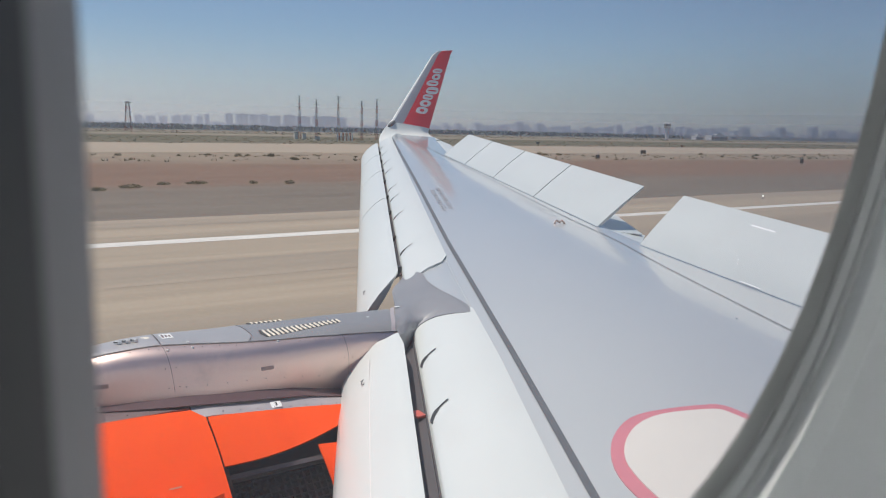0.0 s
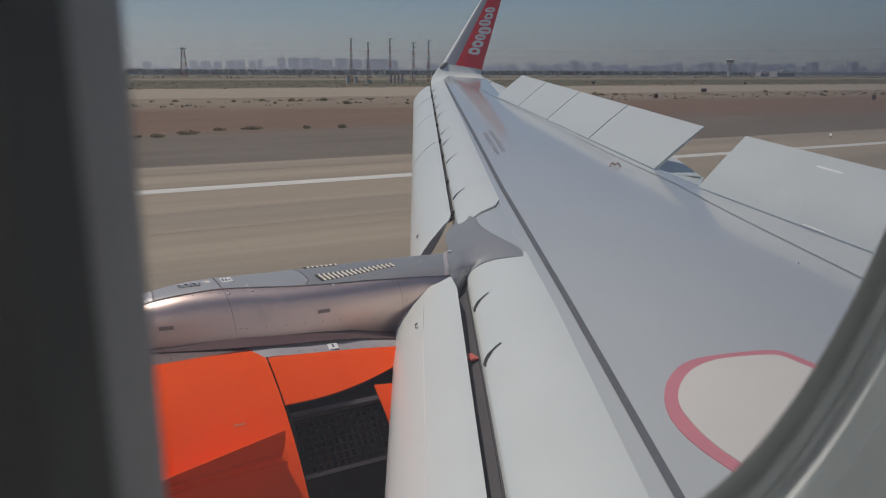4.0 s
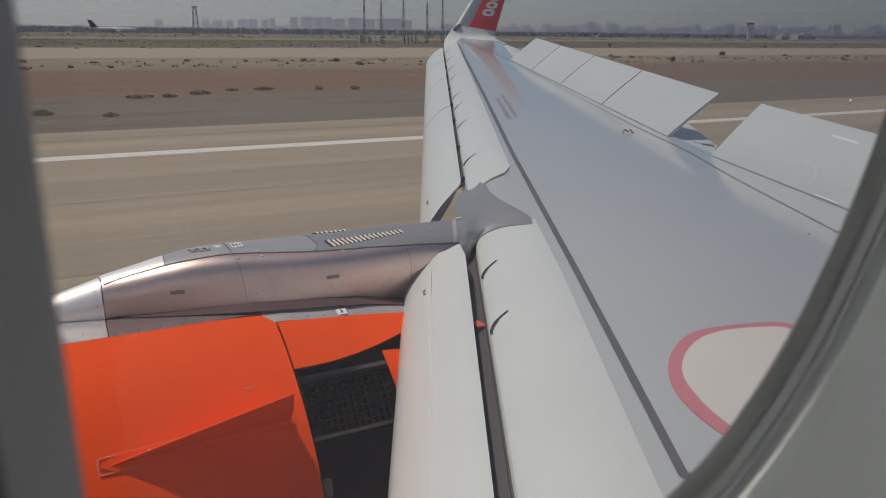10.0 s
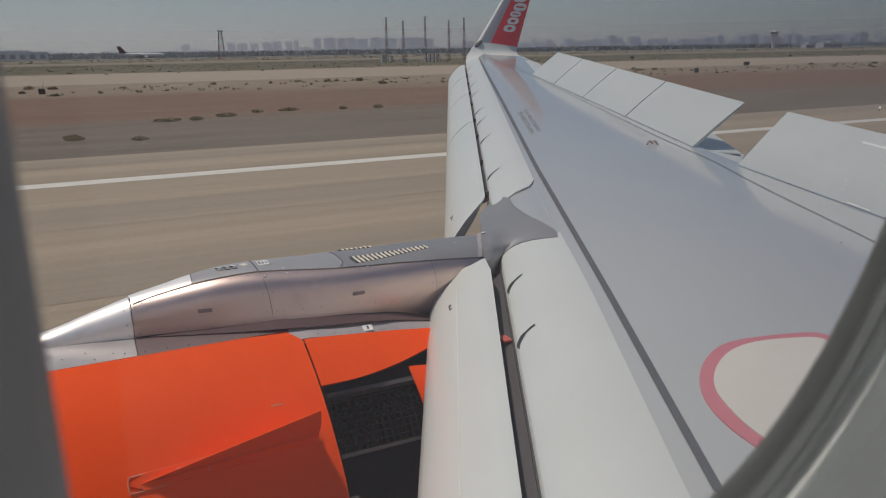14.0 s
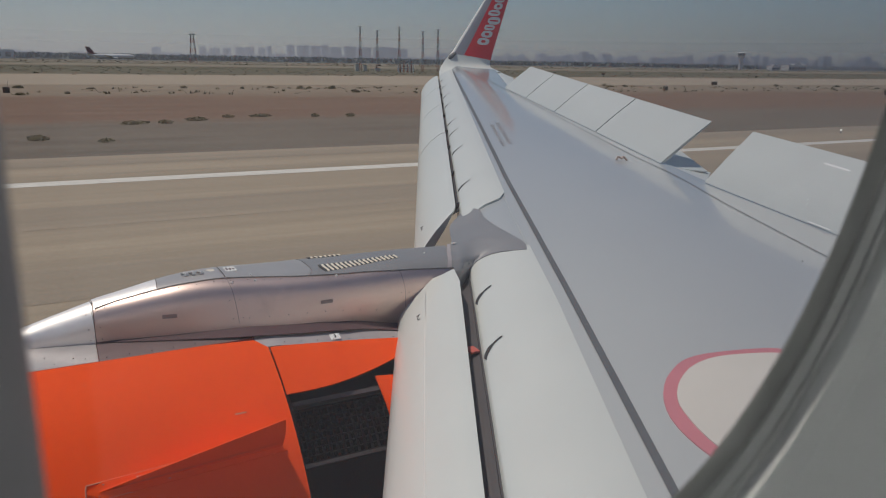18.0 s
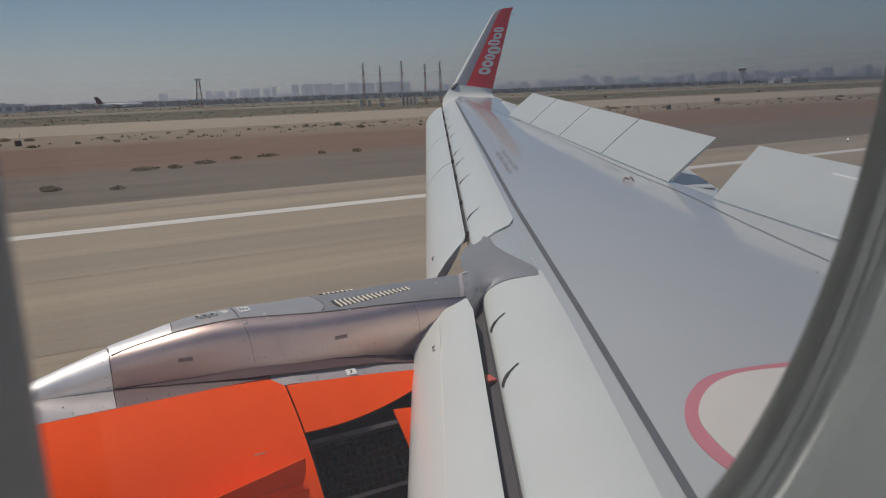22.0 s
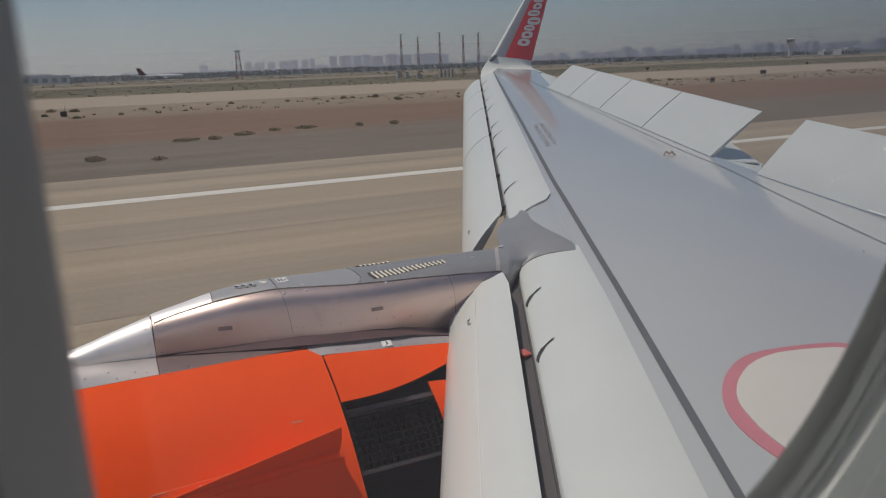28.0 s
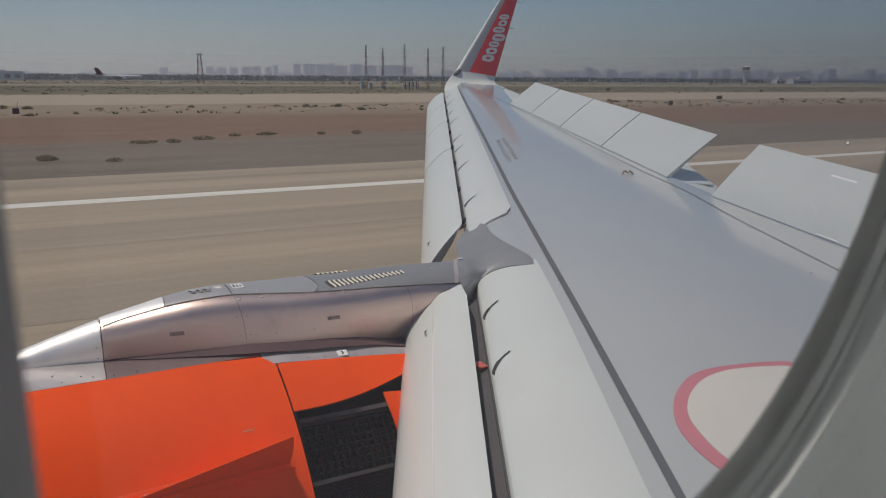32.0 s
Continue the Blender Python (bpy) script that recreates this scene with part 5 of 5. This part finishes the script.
for az, w_, h_ in ((21.15, 1.6, 3.0), (21.75, 1.4, 2.6), (22.7, 2.6, 1.3)):
    cx_, cy_, _ = spot(az, 352)
    sh = thing("equipment_shelter", (cx_, cy_, 0), "small white equipment cabinet at the foot of the masts", "cabinet", "equipment cabinets")
    part("body", box(cx_, cy_, h_ / 2 - 0.05, w_, 1.4, h_, 0.05), SHELTER, sh)
    part("lid", box(cx_, cy_, h_ + 0.03, w_ + 0.2, 1.6, 0.12, 0.03), STEEL, sh)
ax0, ay0, _ = spot(24.8, 333)
ant = thing("localizer_antenna", (ax0, ay0, 0), "row of red and white landing antenna posts on a beam", "antenna array")
for i in range(9):
    part("antenna_post", tube((ax0 - 3.6 + i * 0.9, ay0, -0.05), (ax0 - 3.6 + i * 0.9, ay0, 3.4), 0.24, 0.22, 6), REDWHITE if i % 2 else LETTER, ant)
part("beam", box(ax0, ay0, 1.6, 8.0, 0.3, 0.3, 0.03), STEEL, ant)
radar = mast(27, "lattice_tower", "square red and grey lattice tower with a platform", 3.0, 0.22)
radar.location = spot(9.5, 760)
part("platform", box(radar.location.x, radar.location.y, 26, 5.6, 5.6, 0.7, 0.05), STEEL, radar)

# tower with a cab, and low white buildings
CONC = material("pale_concrete", (0.50, 0.50, 0.50), 0.85, var=0.08, scale=0.2, fine=2)
GLASSD = material("dark_window_glass", (0.06, 0.075, 0.09), 0.2, var=0.1, scale=1)
tw = thing("control_tower", spot(48.9, 1330), "grey control tower with a wide glazed cab", "control tower")
tx, ty, _ = tw.location
part("shaft", tube((tx, ty, -0.5), (tx, ty, 20), 3.2, 2.6, 16), CONC, tw)
part("deck", tube((tx, ty, 19), (tx, ty, 22.5), 4.2, 7.0, 16), CONC, tw)
part("cab", tube((tx, ty, 22.5), (tx, ty, 26.5), 5.2, 6.2, 12), GLASSD, tw, "dark glazed cab")
part("roof", tube((tx, ty, 26.5), (tx, ty, 28), 6.6, 5.0, 12), CONC, tw)
part("aerial", tube((tx + 2, ty, 28), (tx + 2, ty, 34), 0.25, 0.12, 6), STEEL, tw)


def house(name, az, d, w, dp, h, mat, label, category, group="", storeys=0, cols=0, z0=-1.0):
    x, y, _ = spot(az, d)
    s = thing(name, (x, y, 0), label, category, group)
    part("wall", box(x, y, (h + z0) / 2, w, dp, h - z0), mat, s, smooth=False)
    part("roof", box(x + w * 0.1, y, h + 1.2, w * 0.35, dp * 0.5, 2.6), mat, s, smooth=False)
    for c in range(cols):
        cx_ = x - w / 2 + w * (c + 0.5) / cols
        bm = bmesh.new()
        for f in range(storeys):
            zf = h * (f + 0.55) / (storeys + 0.3)
            box(cx_, y - dp / 2, zf, w / cols * 0.55, 0.9, h / storeys * 0.5, 0, None, bm)
        part("window_column", bm, GLASSD, s, smooth=False)
    return s


house("low_building", 52.3, 1310, 40, 14, 8.5, CONC, "low flat pale airfield building", "building", "airfield buildings", 1, 6)
house("low_building", 51.0, 1310, 16, 10, 7.0, CONC, "low flat pale airfield building", "building", "airfield buildings", 1, 3)
house("low_building", -4.0, 1500, 120, 40, 14, CONC, "long grey airfield hangar", "building", "airfield buildings", 1, 8)

# distant city, with the haze of distance put into its facade colours
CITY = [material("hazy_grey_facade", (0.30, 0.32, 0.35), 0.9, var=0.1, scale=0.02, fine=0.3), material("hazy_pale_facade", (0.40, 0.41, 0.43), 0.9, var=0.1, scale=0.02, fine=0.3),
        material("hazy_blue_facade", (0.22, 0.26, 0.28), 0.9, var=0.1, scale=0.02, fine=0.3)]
rng = random.Random(7)
D0 = 3600
WEST = ((16.32, 31, 70), (17.23, 51, 70), (18.08, 39, 69), (18.78, 34, 71), (19.58, 52, 63), (20.65, 50, 70), (21.65, 66, 64), (23.3, 118, 67), (24.57, 37, 59), (7.05, 36, 48), (12.7, 38, 54), (13.4, 38, 56), (14.25, 28, 55), (14.77, 20, 62), (11.8, 33, 50), (10.96, 42, 50), (10.16, 30, 53))
EAST = ((47.5, 46, 53), (48.25, 18, 46), (48.9, 54, 46), (50.3, 35, 49), (52.15, 59, 33), (53.5, 33, 36), (54.15, 51, 52), (39.5, 45, 53), (38.0, 38, 60), (40.5, 25, 37), (33.5, 65, 30), (35.2, 77, 37), (43.1, 60, 39), (45.35, 35, 51), (56.5, 44, 52), (58.5, 40, 56))
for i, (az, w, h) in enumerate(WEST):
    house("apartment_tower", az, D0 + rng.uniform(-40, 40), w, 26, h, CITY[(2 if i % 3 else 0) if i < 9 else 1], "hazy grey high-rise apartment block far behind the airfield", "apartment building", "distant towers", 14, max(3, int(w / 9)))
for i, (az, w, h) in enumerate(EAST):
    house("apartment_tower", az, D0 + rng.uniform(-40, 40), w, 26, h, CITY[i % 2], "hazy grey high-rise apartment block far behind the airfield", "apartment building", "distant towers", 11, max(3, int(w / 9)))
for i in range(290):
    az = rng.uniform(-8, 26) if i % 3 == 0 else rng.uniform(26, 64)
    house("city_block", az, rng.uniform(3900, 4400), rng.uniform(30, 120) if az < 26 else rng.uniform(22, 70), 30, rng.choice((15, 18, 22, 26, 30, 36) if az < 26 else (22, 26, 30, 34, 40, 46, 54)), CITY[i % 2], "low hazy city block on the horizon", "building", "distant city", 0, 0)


def crane(az, d, h, jib):
    x, y, _ = spot(az, d)
    s = thing("tower_crane", (x, y, 0), "thin tower crane over the distant city", "crane", "tower cranes")
    part("mast", box(x, y, h / 2, 2.0, 2.0, h), STEEL, s, smooth=False)
    part("jib", box(x + jib * 0.3, y, h, jib, 1.6, 1.8), STEEL, s, smooth=False)
    part("peak", tube((x, y, h), (x, y, h + 9), 1.2, 0.3, 5), STEEL, s)


for az, h, jib in ((26.1, 92, 50), (27.3, 84, -46), (28.2, 76, 40), (44.2, 96, 50), (50.0, 88, 44), (55.0, 86, -40)):
    crane(az, 3500, h, jib)

# airliner on a far taxiway
FUS = material("airliner_white", (0.62, 0.63, 0.65), 0.4, var=0.04, scale=1)
TAILB = material("dark_red_tail_paint", (0.12, 0.055, 0.06), 0.4, var=0.05, scale=1)
jx, jy, _ = spot(4.25, 1050)
jet = thing("parked_airliner", (jx, jy, 0), "white twin-engine airliner with a dark tail on a far taxiway", "aircraft")
rows = []
for t in span(0, 1, 24):
    x = -26 + 55 * t
    r = 2.7 * min(1.0, (max(t, 0.0) / 0.10) ** 0.5 if t < 0.10 else 1.0) * (1.0 if t < 0.66 else 1 - 0.88 * ((t - 0.66) / 0.34) ** 1.4) + 0.02
    zc = 5.2 + (0 if t < 0.66 else 1.7 * (t - 0.66) / 0.34)
    rows.append([(jx - x, jy + r * math.cos(a), zc + r * math.sin(a)) for a in [2 * math.pi * k / 16 for k in range(16)]])
part("fuselage", grid(rows, closed=True, cap=True), FUS, jet, "white fuselage")
part("tail_fin", thick(grid([[(jx - 19, jy, 7.0), (jx - 28, jy, 7.2)], [(jx - 26.5, jy, 16.3), (jx - 31, jy, 16.3)]]), 0.5), TAILB, jet, "dark red tail fin")
for sgn in (1, -1):
    part("wing", thick(grid([[(jx + 4, jy + sgn * 2.4, 4.4), (jx - 6, jy + sgn * 2.4, 4.2)], [(jx - 10, jy + sgn * 27, 6.4), (jx - 13, jy + sgn * 27, 6.4)]]), 0.5), FUS, jet)
    part("tailplane", thick(grid([[(jx - 24, jy + sgn * 0.6, 7.2), (jx - 29, jy + sgn * 0.6, 7.2)], [(jx - 29, jy + sgn * 9, 7.9), (jx - 31, jy + sgn * 9, 7.9)]]), 0.3), FUS, jet)
    part("engine", tube((jx + 4.5, jy + sgn * 8.5, 3.0), (jx - 1, jy + sgn * 8.5, 3.0), 1.5, 1.1, 14), FUS, jet)
    part("main_wheel", tube((jx - 4, jy + sgn * 4.5, 0.6), (jx - 4, jy + sgn * 5.3, 0.6), 0.62, 0.62, 14), SIGNBACK, jet)
part("nose_wheel", tube((jx + 21, jy - 0.3, 0.5), (jx + 21, jy + 0.3, 0.5), 0.5, 0.5, 12), SIGNBACK, jet)


# ---- scrub ----
SCRUB = material("greenish_scrub", (0.125, 0.115, 0.072), 0.95, var=0.2, scale=2, fine=10)
def leafy(rng, n, rx, rz, leaf):
    """A low bush of many small blades, uneven and full of gaps."""
    vs, fs = [], []
    for _ in range(n):
        a, r = rng.uniform(0, 6.283), rx * rng.random() ** 0.6
        x, y = r * math.cos(a), r * math.sin(a)
        z = rz * rng.random() * (1 - 0.55 * (r / rx) ** 2)
        d = Vector((rng.gauss(0, 1), rng.gauss(0, 1), rng.gauss(0.7, 0.8))).normalized() * leaf * rng.uniform(0.6, 1.5)
        s = d.cross(Vector((rng.gauss(0, 1), rng.gauss(0, 1), rng.gauss(0, 1)))).normalized() * leaf * 0.22
        k = len(vs)
        p = Vector((x, y, z))
        vs += [tuple(p - s), tuple(p + s), tuple(p + d)]
        fs.append((k, k + 1, k + 2))
    return vs, fs


def mesh_of(name, vs, fs, mat):
    me = bpy.data.meshes.new(name)
    me.from_pydata(vs, [], fs)
    me.materials.append(mat)
    return me


bush_meshes = []
for k in range(5):
    r = random.Random(40 + k)
    bush_meshes.append(mesh_of("leaves", *leafy(r, 420, r.uniform(0.5, 0.9), r.uniform(0.45, 0.8), 0.16), SHRUB if k % 2 else DRYGRASS))
WEED = material("olive_weed", (0.235, 0.205, 0.12), 0.95, var=0.25, scale=5, fine=20)
tuft_meshes = []
for k in range(4):
    r = random.Random(60 + k)
    tuft_meshes.append(mesh_of("leaves", *leafy(r, 260, r.uniform(0.6, 0.8), r.uniform(0.5, 0.65), 0.20), WEED))
# tufts along the edge of the red earth and a few nearer the runway: place, width and height
TUFTS = ((5.2, 57.8, 1.5), (7.2, 57.7, 0.9), (9.7, 59.8, 1.4), (12.5, 62.3, 0.9), (15.1, 62.5, 1.5), (19.4, 61.5, 0.6), (22.3, 60.9, 0.7), (-0.7, 48.2, 0.9), (2.6, 46.3, 0.7))
r = random.Random(5)
for x, y, w in TUFTS:
    ob = new("shrub")
    ob.location = (x, y, -0.06)
    tagged(ob, "olive tuft of dry weeds beside the runway", "shrub", "tufts beside the runway")
    lv = new("leaves", r.choice(tuft_meshes))
    lv.parent = ob
    ob.scale = (w * 0.85, 0.6, 0.46 * r.uniform(0.8, 1.2))
    ob.rotation_euler = (0, 0, r.uniform(-0.3, 0.3))
for i in range(46):
    x, y = r.uniform(-60, 260), r.choice((108, 114, 124, 128)) + r.gauss(0, 3)
    ob = new("shrub")
    ob.location = (x, y, -0.06)
    tagged(ob, "small dry shrub on bare airfield soil" if i % 2 else "low tuft of dry grass on bare airfield soil", "shrub", "airfield shrubs")
    lv = new("leaves", bush_meshes[i % 5])
    lv.parent = ob
    s = r.uniform(0.45, 0.95)
    ob.scale = (s * 1.4, s, s)
    ob.rotation_euler = (0, 0, r.uniform(-0.3, 0.3))


def scatter(name, mat, count, xr, yr, size, seed, label, category, broad=0.25):
    r = random.Random(seed)
    vs, fs = [], []
    for _ in range(count):
        x, y = r.uniform(*xr), r.uniform(*yr)
        n = r.randint(5, 9)
        sz = size * r.uniform(0.5, 1.6)
        for _ in range(n):
            a = r.uniform(0, 6.283)
            px, py = x + r.gauss(0, sz * 0.7), y + r.gauss(0, sz * 0.5)
            hgt = sz * r.uniform(0.4, 1.0)
            wdt = sz * broad
            k = len(vs)
            vs += [(px - wdt * math.cos(a), py - wdt * math.sin(a), -0.06), (px + wdt * math.cos(a), py + wdt * math.sin(a), -0.06), (px + r.gauss(0, sz * 0.4), py + r.gauss(0, sz * 0.4), hgt)]
            fs.append((k, k + 1, k + 2))
    ob = new(name, mesh_of(name, vs, fs, mat))
    return tagged(ob, label, category, kind="stuff")


scatter("dry_grass", SHRUB, 700, (-80, 420), (102, 129), 0.26, 2, "sparse dry weeds on the sand strip", "grass")
scatter("field_scrub", SCRUB, 3800, (-250, 900), (212, 420), 0.30, 3, "low greenish scrub on the airfield beyond the taxiway", "scrub")
scatter("field_scrub", SCRUB, 2500, (-500, 1800), (560, 1100), 0.9, 4, "low greenish scrub on the far airfield", "scrub")
# leaf colour is greyed to carry the haze of distance
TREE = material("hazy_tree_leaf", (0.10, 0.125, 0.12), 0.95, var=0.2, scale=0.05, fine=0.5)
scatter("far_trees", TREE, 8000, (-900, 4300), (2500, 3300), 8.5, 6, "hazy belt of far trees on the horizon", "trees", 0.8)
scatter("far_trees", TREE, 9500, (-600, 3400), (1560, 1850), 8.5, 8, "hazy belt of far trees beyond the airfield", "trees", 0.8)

# ---- translucent sheets that imitate haze, leaned to catch more sun ----
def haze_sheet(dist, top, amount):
    m = bpy.data.materials.new("haze_veil")
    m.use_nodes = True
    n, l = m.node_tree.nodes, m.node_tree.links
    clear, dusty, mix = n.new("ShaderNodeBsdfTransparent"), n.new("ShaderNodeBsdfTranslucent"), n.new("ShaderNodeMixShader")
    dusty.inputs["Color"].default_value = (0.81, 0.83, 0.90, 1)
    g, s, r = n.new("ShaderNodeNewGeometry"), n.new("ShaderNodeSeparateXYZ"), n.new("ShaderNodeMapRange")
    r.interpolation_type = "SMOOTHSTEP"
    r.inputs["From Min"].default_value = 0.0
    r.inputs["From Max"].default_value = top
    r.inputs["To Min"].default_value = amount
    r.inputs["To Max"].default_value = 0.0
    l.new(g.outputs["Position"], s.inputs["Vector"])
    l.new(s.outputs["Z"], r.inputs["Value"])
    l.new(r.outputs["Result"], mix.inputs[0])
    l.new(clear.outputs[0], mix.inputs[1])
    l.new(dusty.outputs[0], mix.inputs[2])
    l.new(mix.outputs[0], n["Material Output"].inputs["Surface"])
    return tagged(part("backdrop", grid([[spot(az, dist - 0.19 * z, z) for az in span(-45, 100, 58)] for z in (-1.0, top)]), m), "translucent sheet that imitates haze in front of the horizon", "haze", kind="structure")


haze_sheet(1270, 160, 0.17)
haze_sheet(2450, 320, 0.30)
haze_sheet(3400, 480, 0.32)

# ---- outer skin of the aircraft body: a plain barrel that closes the place round the cabin ----
SKIN = material("white_body_paint", (0.74, 0.74, 0.73), 0.35, var=0.04, scale=0.8, fine=12, coat=0.3, dirt=(0.60, 0.59, 0.57), dirt_amount=0.3)
BZ, BR = 3.95, 2.02
bm = bmesh.new()
xs_b = [-5.0, -3.0, -1.5, -0.6, -0.28, 0.50, 1.0, 2.0, 3.5, 5.0, 7.0]
angs = [-180, -160, -140, -120, -100, -80, -60, -45, -30, -18, -8, 2, 24, 34, 45, 60, 80, 100, 120, 140, 160]
vs = [[bm.verts.new((x, BR * math.cos(radians(a)), BZ + BR * math.sin(radians(a)))) for a in angs] for x in xs_b]
for i in range(len(xs_b) - 1):
    for k in range(len(angs)):
        if xs_b[i] == -0.28 and angs[k] == 2:
            continue
        j = (k + 1) % len(angs)
        bm.faces.new((vs[i][k], vs[i][j], vs[i + 1][j], vs[i + 1][k]))
bm.faces.new(vs[0])
bm.faces.new(vs[-1])
tagged(part("fuselage_wall", bm, SKIN), "plain white outer skin of the aircraft body", "wall", kind="structure")
